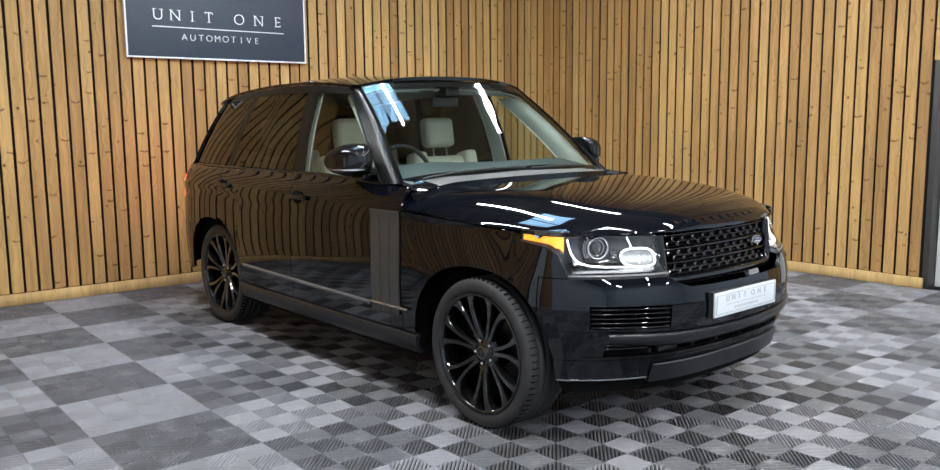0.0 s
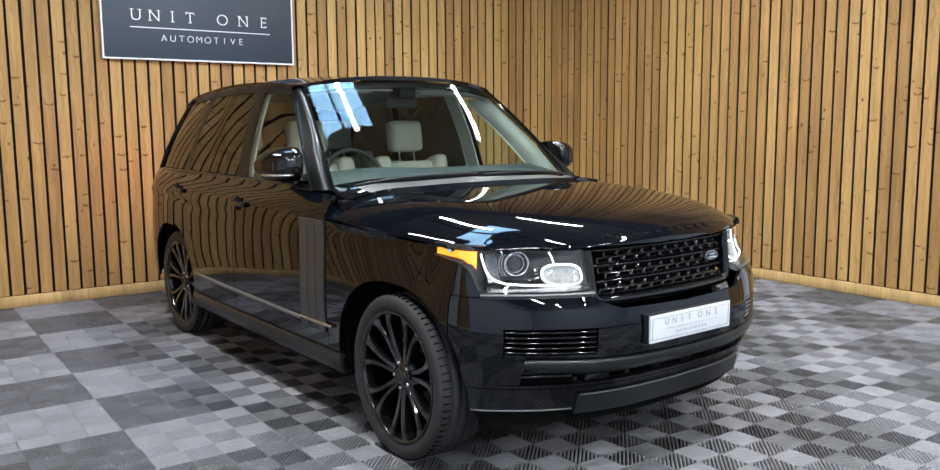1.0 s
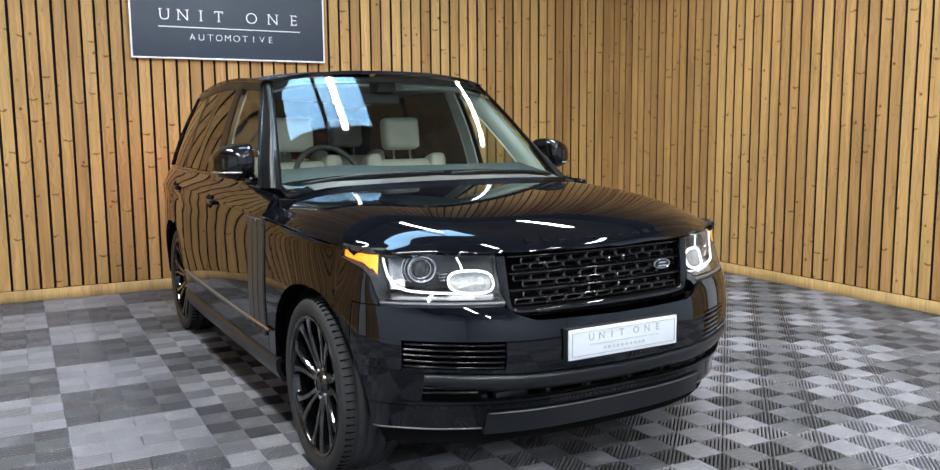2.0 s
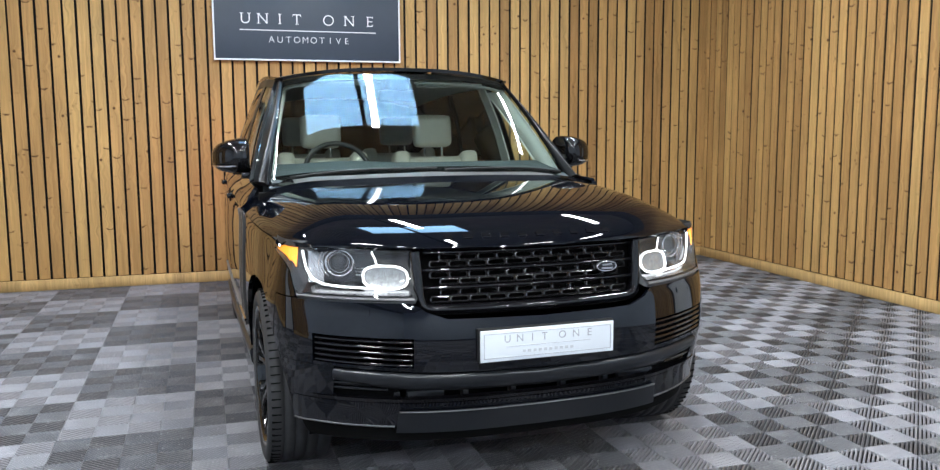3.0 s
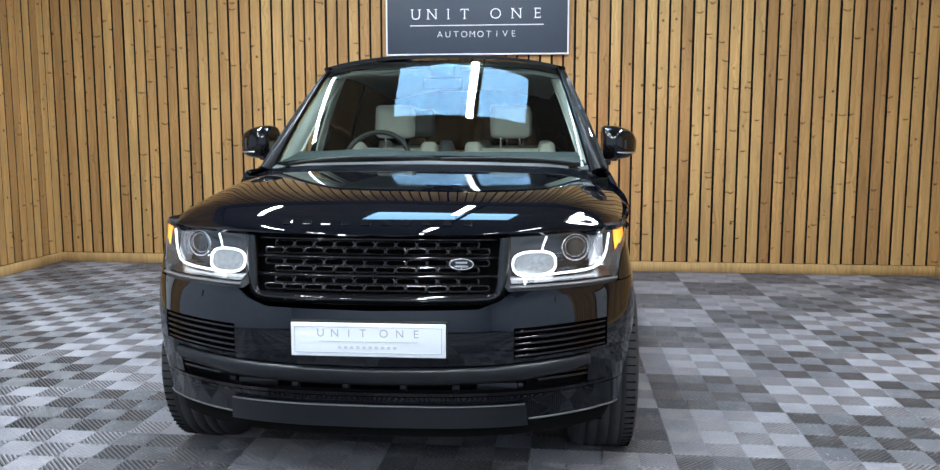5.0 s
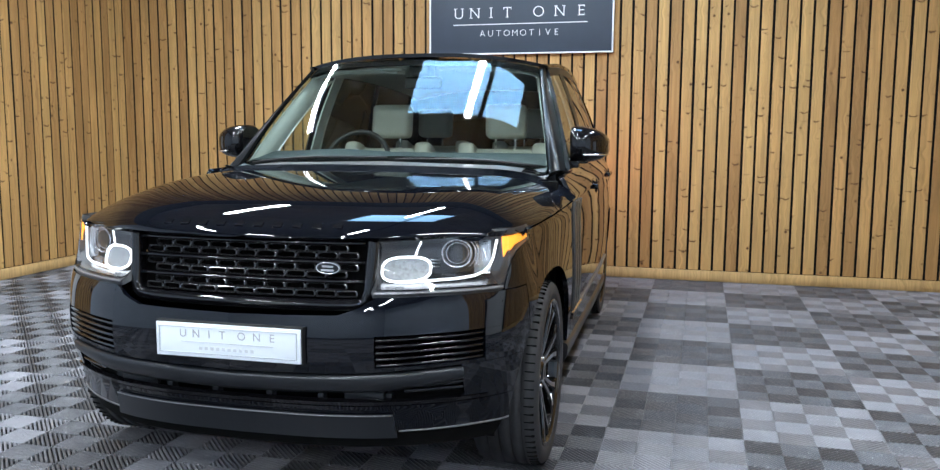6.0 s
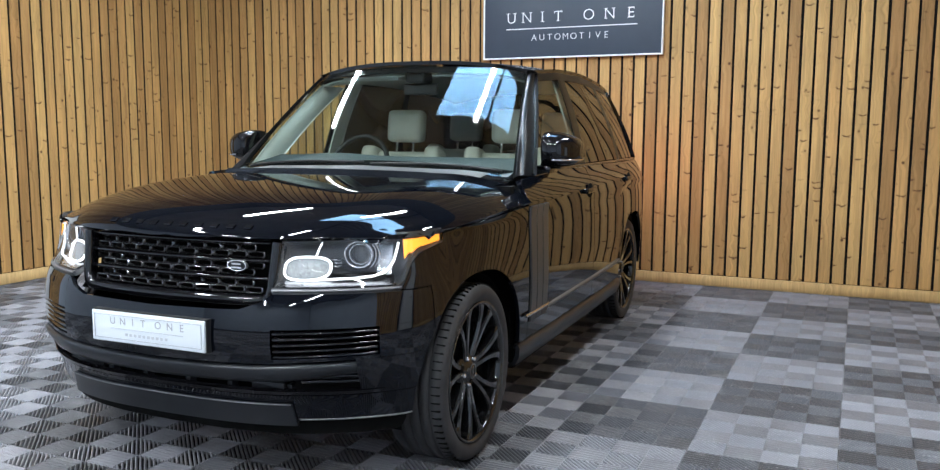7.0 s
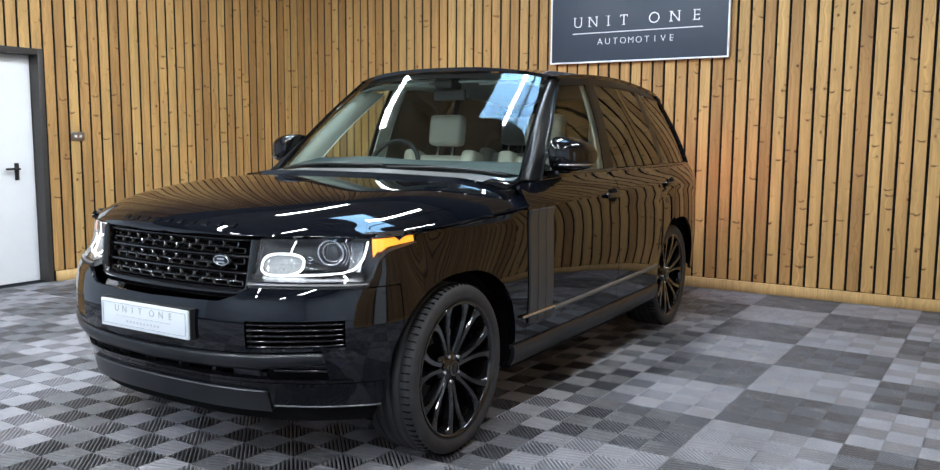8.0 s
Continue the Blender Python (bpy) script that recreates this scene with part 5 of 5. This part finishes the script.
# ---- wheels ----
def make_wheel():
    w = new("wheel")
    tagged(w, "gloss black multi-spoke alloy wheel with low-profile tyre")
    # along u: 0 is the outer face plane of the tyre, negative inwards
    T = []
    R0 = WHEEL_R
    side = lambda r: 0.288 + (r - 0.288) * (R0 - 0.288) / (0.387 - 0.288)
    T += [(side(r), u) for r, u in ((0.288, -0.018), (0.296, -0.008), (0.315, -0.002), (0.345, 0.0), (0.365, -0.006), (0.376, -0.016), (0.3825, -0.030))]
    for u in (0.062, 0.105, 0.150, 0.195):
        T += [(R0 - 0.001, -u + 0.004), (R0 - 0.010, -u + 0.003), (R0 - 0.010, -u - 0.003), (R0 - 0.001, -u - 0.004)]
    T += [(side(r), u) for r, u in ((0.3825, -0.225), (0.37, -0.248), (0.335, -0.258), (0.288, -0.245))]
    lathe("tyre", T, RUBBER, w, "black low-profile tyre", n=72)
    # shoulder blocks: near-black bars stand in for shaded cuts round the tread's outer edge
    bm = bmesh.new()
    for q in range(72):
        a = 2 * math.pi * q / 72
        b = box_bm((-0.050, -0.0022, -0.004), (-0.014, 0.0022, 0.004))
        rot = Matrix.Rotation(a, 4, "X") @ Matrix.Translation((0, 0, R0 - 0.0045))
        b.transform(rot)
        me = bpy.data.meshes.new("tmp")
        b.to_mesh(me)
        b.free()
        bm.from_mesh(me)
        bpy.data.meshes.remove(me)
    tagged(part("tread", bm, UNDER, w), "", "", "", "stuff")
    rim = [(0.287, -0.020), (0.290, -0.010), (0.285, -0.005), (0.278, -0.008), (0.272, -0.022), (0.268, -0.060), (0.262, -0.150), (0.270, -0.235)]
    lathe("rim", rim, WHEEL, w, "gloss black rim", n=72)
    lathe("rim_edge", [(0.2865, -0.0055), (0.2895, -0.0045), (0.290, -0.009)], WHEEL, w, "", n=72)
    lathe("brake_disc", [(0.09, -0.145), (0.19, -0.145), (0.19, -0.165), (0.09, -0.165)], TRIM, w, "dark brake disc", n=48)
    lathe("drum", [(0.262, -0.155), (0.0, -0.165)], UNDER, w, "", n=32)
    # spokes: seven pairs that meet near the hub, all sweeping one way
    def spoke_mesh(sgn):
        secs = []
        for f in np.linspace(0, 1, 15):
            r = 0.060 + (0.279 - 0.060) * f
            ang = sgn * (0.15 - 0.17 * f + 0.2445 * f * f)
            wd = float(np.interp(f, [0, 0.25, 0.7, 0.88, 1.0], [0.030, 0.022, 0.024, 0.032, 0.064]))
            face = float(np.interp(f, [0, 0.3, 0.8, 1.0], [-0.046, -0.034, -0.018, -0.014]))
            secs.append((r, ang, wd, face))
        verts, faces = [], []
        for r, ang, wd, face in secs:
            for dx, dd in ((-wd / 2, -0.045), (-wd / 2, -0.008), (-wd * 0.36, -0.001), (wd * 0.36, -0.001), (wd / 2, -0.008), (wd / 2, -0.045)):
                a = ang + dx / r
                verts.append((face + dd, r * math.sin(a), r * math.cos(a)))
        for q in range(len(secs) - 1):
            for c in range(5):
                faces.append((q * 6 + c, q * 6 + c + 1, (q + 1) * 6 + c + 1, (q + 1) * 6 + c))
        me = bpy.data.meshes.new("spoke")
        me.from_pydata(verts, [], faces)
        me.update()
        me.shade_flat()
        me.materials.append(WHEEL)
        return me
    ms = [spoke_mesh(-1), spoke_mesh(1)]
    for q in range(7):
        for me in ms:
            sp = new("spoke", me)
            sp.parent = w
            sp.rotation_euler = (2 * math.pi * q / 7, 0, 0)
    lathe("hub", [(0.0, -0.030), (0.030, -0.031), (0.034, -0.036), (0.045, -0.046), (0.085, -0.050), (0.088, -0.09)], WHEEL, w, "", n=40)
    lathe("hub_ring", [(0.027, -0.0305), (0.0295, -0.0285), (0.0325, -0.0305)], BLADE, w, "dull grey ring on the hub cap", n=32)
    for q in range(5):
        a = 2 * math.pi * q / 5 + 0.2
        nut = lathe("wheel_nut", [(0.0, 0.010), (0.007, 0.009), (0.010, 0.004), (0.010, -0.02)], SILVER, w, "bright wheel nut", n=8)
        nut.location = (-0.046, 0.058 * math.sin(a), 0.058 * math.cos(a))
    return w


W = make_wheel()
OUT = 0.945
WHEEL_V = (-0.02, 2.885)
places = [(1, WHEEL_V[0]), (1, WHEEL_V[1]), (-1, WHEEL_V[0]), (-1, WHEEL_V[1])]
for n, (k, v) in enumerate(places):
    m = pose(k * (OUT - (0.045 if v > 1 else 0)), v, WHEEL_R + CAR_DROP, 180, 0, 0 if k > 0 else 180)
    ob = W if n == 0 else copy_thing(W, m)
    ob.matrix_basis = m
    ob.parent = CAR
for v in AXLES:
    for k in (-1, 1):
        for uo, a0 in ((0.895 if v < 1 else 0.87, 0.75), (0.80, -0.25 if v < 1 else 0.1)):
            ln = lathe("arch_liner", [(0.445, 0.0), (0.445, -0.28), (0.0, -0.29)], UNDER, CAR, "", n=28, start=a0, end=math.pi - a0)
            ln.location = (k * uo, v, HUB_Z)
            ln.scale = (k, 1.0, 0.96)


# ---- roof, lamps and doors of the hall ----
def make_roof():
    # corrugated sheets with a roof light over the car
    LX0, LX1, LY0, LY1 = 2.60, 4.62, 4.28, 5.55

    def sheet(name, x0, x1, y0, y1, mat, label):
        n = int((y1 - y0) / 0.05)
        verts, faces = [], []
        for q in range(n + 1):
            y = y0 + (y1 - y0) * q / n
            z = CEIL + 0.018 * math.sin(2 * math.pi * y / 0.20)
            verts += [(x0, y, z), (x1, y, z)]
        for q in range(n):
            faces.append((2 * q, 2 * q + 1, 2 * q + 3, 2 * q + 2))
        return tagged(mesh_object(name, verts, faces, mat), label, "ceiling", kind="structure")
    a, b, c, d = X0 - 0.3, X1 + 0.3, Y0 - 0.2, Y1 + 0.3
    sheet("ceiling", a, b, c, LY0, SHEET, "grey corrugated roof sheets")
    sheet("ceiling", a, b, LY1, d, SHEET, "grey corrugated roof sheets")
    sheet("ceiling", a, LX0, LY0, LY1, SHEET, "grey corrugated roof sheets")
    sheet("ceiling", LX1, b, LY0, LY1, SHEET, "grey corrugated roof sheets")
    m = bpy.data.materials.new("roof_light_sheet")
    m.use_nodes = True
    nt = m.node_tree
    nt.nodes.remove(nt.nodes["Principled BSDF"])
    tl, tp, mx = (nt.nodes.new("ShaderNode" + k) for k in ("BsdfTranslucent", "BsdfTransparent", "MixShader"))
    tl.inputs[0].default_value = (0.85, 0.92, 1.0, 1)
    tp.inputs[0].default_value = (0.85, 0.93, 1.0, 1)
    mx.inputs[0].default_value = 0.75
    nt.links.new(tl.outputs[0], mx.inputs[1]), nt.links.new(tp.outputs[0], mx.inputs[2])
    nt.links.new(mx.outputs[0], nt.nodes["Material Output"].inputs[0])
    s = sheet("window_roof", LX0, LX1, LY0, LY1, m, "translucent corrugated roof light")
    glow = material("daylight_sky", (0, 0, 0), emit=(0.38, 0.68, 1.0, 14.0))
    day = mesh_object("backdrop_sky", [(LX0 - 0.6, LY0 - 0.6, CEIL + 0.5), (LX1 + 0.6, LY0 - 0.6, CEIL + 0.5), (LX1 + 0.6, LY1 + 0.6, CEIL + 0.5), (LX0 - 0.6, LY1 + 0.6, CEIL + 0.5)], [(0, 3, 2, 1)], glow)
    tagged(day, "plain blue daylight sky above the roof light", "sky", kind="structure")
    beam = box("roof_beam", (3.715, Y0, CEIL - 0.16), (3.785, Y1, CEIL - 0.025), UPPER)
    tagged(beam, "dark steel roof beam", "beam", kind="structure")
    return s


make_roof()


def make_tube(x, y, ln):
    t = thing("ceiling_light", (x, y, TUBE_Z))
    tagged(t, "long white LED batten hanging under the roof", "ceiling light", "LED battens")
    box("batten", (-0.035, -ln / 2, 0.03), (0.035, ln / 2, 0.075), WHITE, t, bevel=0.006)
    box("diffuser", (-0.023, -ln / 2 + 0.02, -0.005), (0.023, ln / 2 - 0.02, 0.03), TUBE, t, bevel=0.01)
    for q in (-1, 1):
        box("hanger", (-0.004, q * ln * 0.4 - 0.004, 0.07), (0.004, q * ln * 0.4 + 0.004, CEIL - TUBE_Z), STEEL, t)
    lamp = new("batten_light", bpy.data.lights.new("batten_light", "AREA"))
    lamp.data.shape, lamp.data.size, lamp.data.size_y, lamp.data.energy = "RECTANGLE", 0.08, ln, TUBE_W * ln * ((0.70 if y > 3 else 0.80) if x > 5 else (1.24 if y > 3 else 1.40) if x < 2 else 1.0) * (0.90 if y < -3 else 0.80 if y < 0 else 0.72 if y < 3 else 0.98)   # power set by position, to balance the light on floor and walls
    lamp.data.color = (0.90, 0.98, 1.04)
    lamp.parent = t
    lamp.location = (0, 0, -0.012)


for x, y, ln in TUBES:
    make_tube(x, y, ln)


def make_door(name, x, y0, y1, h, k):
    """A white flush door in a dark frame; k: the way out of the room."""
    d = thing(name, (x, (y0 + y1) / 2, 0))
    tagged(d, "closed white door in a dark frame in the slatted wall", "door", kind="structure")
    w = (y1 - y0) / 2
    xo = lambda a, b: (min(k * a, k * b), max(k * a, k * b))
    for a, b, c, e in ((-w, -w + 0.05, 0, h), (w - 0.05, w, 0, h), (-w + 0.05, w - 0.05, h - 0.05, h)):
        x0, x1 = xo(0.0, 0.24)
        box("frame", (x0, a, c), (x1, b, e), DARKFRAME, d, "dark door frame", bevel=0.004)
    x0, x1 = xo(0.13, 0.18)
    leaf = box("leaf", (x0, -w + 0.055, 0.008), (x1, w - 0.055, h - 0.055), WHITE, d, "white flush door leaf", bevel=0.004)
    x0, x1 = xo(0.115, 0.13)
    hy = -w + 0.055 + 0.82 * (2 * w - 0.11) if k < 0 else -w + 0.055 + 0.82 * (2 * w - 0.11)
    box("back_plate", (x0, hy - 0.018, 0.92), (x1, hy + 0.018, 1.07), PLASTIC, leaf, "black handle plate", bevel=0.006)
    x0, x1 = xo(0.075, 0.092)
    box("lever", (x0, hy - 0.115, 1.01), (x1, hy + 0.012, 1.03), PLASTIC, leaf, "black lever handle", bevel=0.006)
    x0, x1 = xo(0.08, 0.12)
    box("spindle", (x0, hy - 0.010, 1.01), (x1, hy + 0.010, 1.03), PLASTIC, leaf, bevel=0.004)
    return d


make_door("door_1", X0, *DOOR_L, -1)
make_door("door_2", X1, *DOOR_R, 1)


def make_switch():
    s = thing("light_switch", (X0, 4.776, 1.306))
    tagged(s, "small steel light switch plate on the slats", "light switch")
    box("face_plate", (-0.002, -0.065, -0.042), (0.008, 0.065, 0.042), STEEL, s, bevel=0.003)
    box("rocker", (0.008, -0.035, -0.012), (0.013, -0.012, 0.012), WHITE, s, bevel=0.002)
    box("rocker", (0.008, 0.012, -0.012), (0.013, 0.035, 0.012), WHITE, s, bevel=0.002)


make_switch()


def make_sign():
    s = thing("sign", (3.478, Y1 - 0.034, 2.022))
    tagged(s, "slate grey showroom sign with white lettering and edge", "sign")
    w, h = 0.857, 0.70
    box("board", (-w + 0.012, -0.006, 0.012), (w - 0.012, 0.022, h - 0.012), SLATE, s, "slate grey board", bevel=0.002)
    for a, b in (((-w, 0), (w, 0.014)), ((-w, h - 0.014), (w, h)), ((-w, 0.014), (-w + 0.014, h - 0.014)), ((w - 0.014, 0.014), (w, h - 0.014))):
        box("edge", (a[0], -0.012, a[1]), (b[0], 0.022, b[1]), WHITE, s, "white edge strip", bevel=0.002)
    box("rule", (-0.624, -0.0095, 0.269), (0.624, -0.006, 0.277), WHITE, s, "thin white rule")

    def add_serifs(me, ch, size):
        """Small cross strokes at the stroke ends, as on a book face."""
        xs, ys = [v.co.x for v in me.vertices], [v.co.y for v in me.vertices]
        xa, xb, ya, yb = min(xs), max(xs), min(ys), max(ys)
        st = 0.045 * size
        feet = {"U": [(xa + st, yb), (xb - st, yb)], "N": [(xa + st, ya), (xa + st, yb), (xb - st, yb)], "I": [((xa + xb) / 2, ya), ((xa + xb) / 2, yb)],
                "T": [((xa + xb) / 2, ya)], "E": [(xa + st, ya), (xa + st, yb)], "M": [(xa + st, ya), (xb - st, ya), (xa + st, yb), (xb - st, yb)],
                "A": [(xa + st * 0.5, ya), (xb - st * 0.5, ya)], "V": [(xa + st * 0.5, yb), (xb - st * 0.5, yb)]}.get(ch, [])
        bm = bmesh.new()
        bm.from_mesh(me)
        for x, y in feet:
            w, t = 0.115 * size, 0.032 * size
            y0 = y if y == ya else y - t
            box_bm((x - w, y0, -0.0013), (x + w, y0 + t, 0.0017), bm=bm)
        if ch in "TE":
            for x in ((xa, xb) if ch == "T" else (xb,)):
                for y0 in ((yb - 0.15 * size,) if ch == "T" else (ya, yb - 0.13 * size)):
                    box_bm((x - 0.03 * size if x == xb else x, y0, -0.0013), (x if x == xb else x + 0.03 * size, y0 + 0.14 * size, 0.0017), bm=bm)
        bm.to_mesh(me)
        bm.free()

    def word(text, x0, x1, z, size):
        """Letters of the built-in font, spaced evenly from x0 to x1."""
        n = len(text)
        obs = []
        for q, ch in enumerate(text):
            if ch == " ":
                continue
            cu = bpy.data.curves.new("letter", "FONT")
            cu.body, cu.size, cu.extrude, cu.align_x = ch, size, 0.0015, "CENTER"
            cu.offset = -0.016 * size
            tmp = new("letter", cu)
            me = bpy.data.meshes.new_from_object(tmp.evaluated_get(bpy.context.evaluated_depsgraph_get()))
            bpy.data.objects.remove(tmp)
            if size > 0.1:
                add_serifs(me, ch, size)
            me.materials.append(WHITE)
            ob = new("letter", me)
            ob.parent = s
            ob.location = (x0 + (x1 - x0) * q / (n - 1), -0.0075, z)
            ob.rotation_euler = (radians(90), 0, 0)
    word("UNIT", -0.571, -0.111, 0.329, 0.140)
    word("ONE", 0.179, 0.566, 0.329, 0.140)
    word("AUTOMOTIVE", -0.344, 0.344, 0.164, 0.082)


make_sign()


# ---- pieces of walls and floor ----
def skirting(name, lo, hi, label="pine skirting board along the wall"):
    ob = box(name, lo, hi, SKIRT, bevel=0.003, seg=1)
    return tagged(ob, label, "baseboard", kind="structure")


SK = 0.030
skirting("baseboard", (X0 - 0.01, Y1 - SK - 0.012, 0), (X1 + 0.01, Y1 - 0.012, 0.093))
skirting("baseboard", (X0 + 0.011, DOOR_L[1] + 0.01, 0), (X0 + 0.011 + SK, Y1 - SK - 0.014, 0.093))
skirting("baseboard", (X0 + 0.011, 2.4, 0), (X0 + 0.011 + SK, DOOR_L[0] - 0.01, 0.093))
skirting("baseboard", (X1 - 0.011 - SK, DOOR_R[1] - 0.02, 0), (X1 - 0.011, Y1 - SK - 0.014, 0.093))
skirting("baseboard", (X1 - 0.011 - SK, 0.9, 0), (X1 - 0.011, DOOR_R[0] - 0.01, 0.093))


def clad(parent, along, fixed, a, b, phase, doorway=None, pitch=PITCH):
    """Upright slats from a to b; along: 'x' or 'y'; doorway: (from, to, head)."""
    full, short = None, None

    def mesh(h, nm):
        bm = slat_mesh(h)
        me = bpy.data.meshes.new(nm)
        bm.to_mesh(me)
        bm.free()
        me.materials.append(SLAT)
        return me
    full = mesh(WALL_H - 0.093, "slat")
    n0 = math.ceil((a - phase) / pitch)
    n1 = math.floor((b - phase) / pitch)
    for q in range(n0 - 1, n1 + 1):
        c = phase + pitch * (q + 0.5)
        me, z = full, 0.093
        if doorway and doorway[0] - SLAT_W / 2 < c < doorway[1] + SLAT_W / 2:
            short = short or mesh(WALL_H - doorway[2], "slat")
            me, z = short, doorway[2]
        ob = new("slat", me)
        ob.parent = parent
        dv = random.uniform(-0.002, 0.002)
        ob.matrix_basis = pose(c, fixed + dv, z, 0, random.uniform(-0.06, 0.06), 0) if along == "x" else pose(fixed + dv, c, z, random.uniform(-0.06, 0.06), 0, 90)


clad(BACK, "x", Y1 + SLAT_D / 2, X0, X1, -0.3329)
clad(LEFT, "y", X0 - SLAT_D / 2, 2.4, Y1, 4.594, DOOR_L, 0.1085)
clad(RIGHT, "y", X1 + SLAT_D / 2, 0.9, Y1, 3.751, DOOR_R, 0.1085)

TILE, CELL = 0.588, 0.588 / 4
TX, TY = 5.350, 5.860


def tile_mesh(name, mat):
    """A plastic floor tile: four by four cells of slanting ribs that turn from cell to cell."""
    verts, faces = [], []

    def prism(p, q, wd, z0, z1):
        """A rib from p to q with a rounded back."""
        d = (Vector(q) - Vector(p)).normalized()
        nrm = Vector((-d.y, d.x))
        b = len(verts)
        prof = ((-0.5, z0), (-0.42, z0 + 0.72 * (z1 - z0)), (-0.2, z1), (0.2, z1), (0.42, z0 + 0.72 * (z1 - z0)), (0.5, z0))
        for e in (Vector(p), Vector(q)):
            for s, z in prof:
                verts.append((e.x + nrm.x * s * wd, e.y + nrm.y * s * wd, z))
        for k in range(5):
            faces.append((b + k, b + k + 1, b + 7 + k, b + 6 + k)[::-1])
    h = TILE / 2 - 0.0012
    for ci in range(4):
        for cj in range(4):
            cx, cy = (ci - 1.5) * CELL, (cj - 1.5) * CELL
            c = CELL / 2 - 0.0008
            up = (ci + cj) % 2 == 1
            n = 12
            for k in range(n):
                t = (k + 0.5) / n * 4 * c - 2 * c
                # the line x - y = t (or x + y = t) cut to the cell
                x0, x1 = max(-c, -c + t), min(c, c + t)
                if up:
                    p, q = (x0, x0 - t), (x1, x1 - t)
                else:
                    p, q = (x0, t - x0), (x1, t - x1)
                prism((cx + p[0], cy + p[1]), (cx + q[0], cy + q[1]), 0.0105, -0.012, 0.0)
    for k in range(5):
        o = min(max(-TILE / 2 + CELL * k, -h + 0.002), h - 0.002)
        prism((o, -h), (o, h), 0.0040, -0.012, -0.0012)
        prism((-h, o), (h, o), 0.0040, -0.012, -0.0012)
    me = bpy.data.meshes.new(name)
    me.from_pydata(verts, [], faces)
    me.update()
    me.shade_smooth()
    me.materials.append(mat)
    return me


FLOOR = thing("floor")
tagged(FLOOR, "chequered floor of light and dark grey ribbed plastic tiles", "floor", kind="structure")
LIGHT_TILE, DARK_TILE = tile_mesh("tile_light", TILE_L), tile_mesh("tile_dark", TILE_D)
CUT = {}


def cut_tile(dark, x_lo, x_hi, y_hi):
    """The tile's mesh, trimmed where it meets a wall."""
    base = DARK_TILE if dark else LIGHT_TILE
    e = TILE / 2
    if x_lo < -e and x_hi > e and y_hi > e:
        return base
    key = (dark, round(x_lo, 3), round(x_hi, 3), round(y_hi, 3))
    if key not in CUT:
        bm = bmesh.new()
        bm.from_mesh(base)
        for co, no in (((x_lo, 0, 0), (-1, 0, 0)), ((x_hi, 0, 0), (1, 0, 0)), ((0, y_hi, 0), (0, 1, 0))):
            bmesh.ops.bisect_plane(bm, geom=bm.verts[:] + bm.edges[:] + bm.faces[:], plane_co=co, plane_no=no, clear_outer=True)
        me = bpy.data.meshes.new("tile_cut")
        bm.to_mesh(me)
        bm.free()
        me.materials.append(base.materials[0]) if not me.materials else None
        CUT[key] = me
    return CUT[key]


for i in range(-14, 8):
    for j in range(-20, 6):
        x, y = TX + TILE * (i + 0.5), TY + TILE * (j - 0.5)
        if x + TILE / 2 < X0 - TILE * 0.5 or x - TILE / 2 > X1 + 0.3 or y - TILE / 2 > Y1 or y + TILE / 2 < -3.2:
            continue
        ob = new("tile", cut_tile((i + j) % 2 == 0, max(-TILE, X0 - 0.01 - x), min(TILE, X1 + 0.01 - x), min(TILE, Y1 + 0.01 - y)))
        whole_tile = ob.data in (LIGHT_TILE, DARK_TILE)
        ob.parent = FLOOR
        ob.matrix_basis = pose(x, y, random.uniform(-0.0006, 0.0), random.uniform(-0.05, 0.05), random.uniform(-0.05, 0.05), random.choice((0, 180)) if whole_tile else 0)
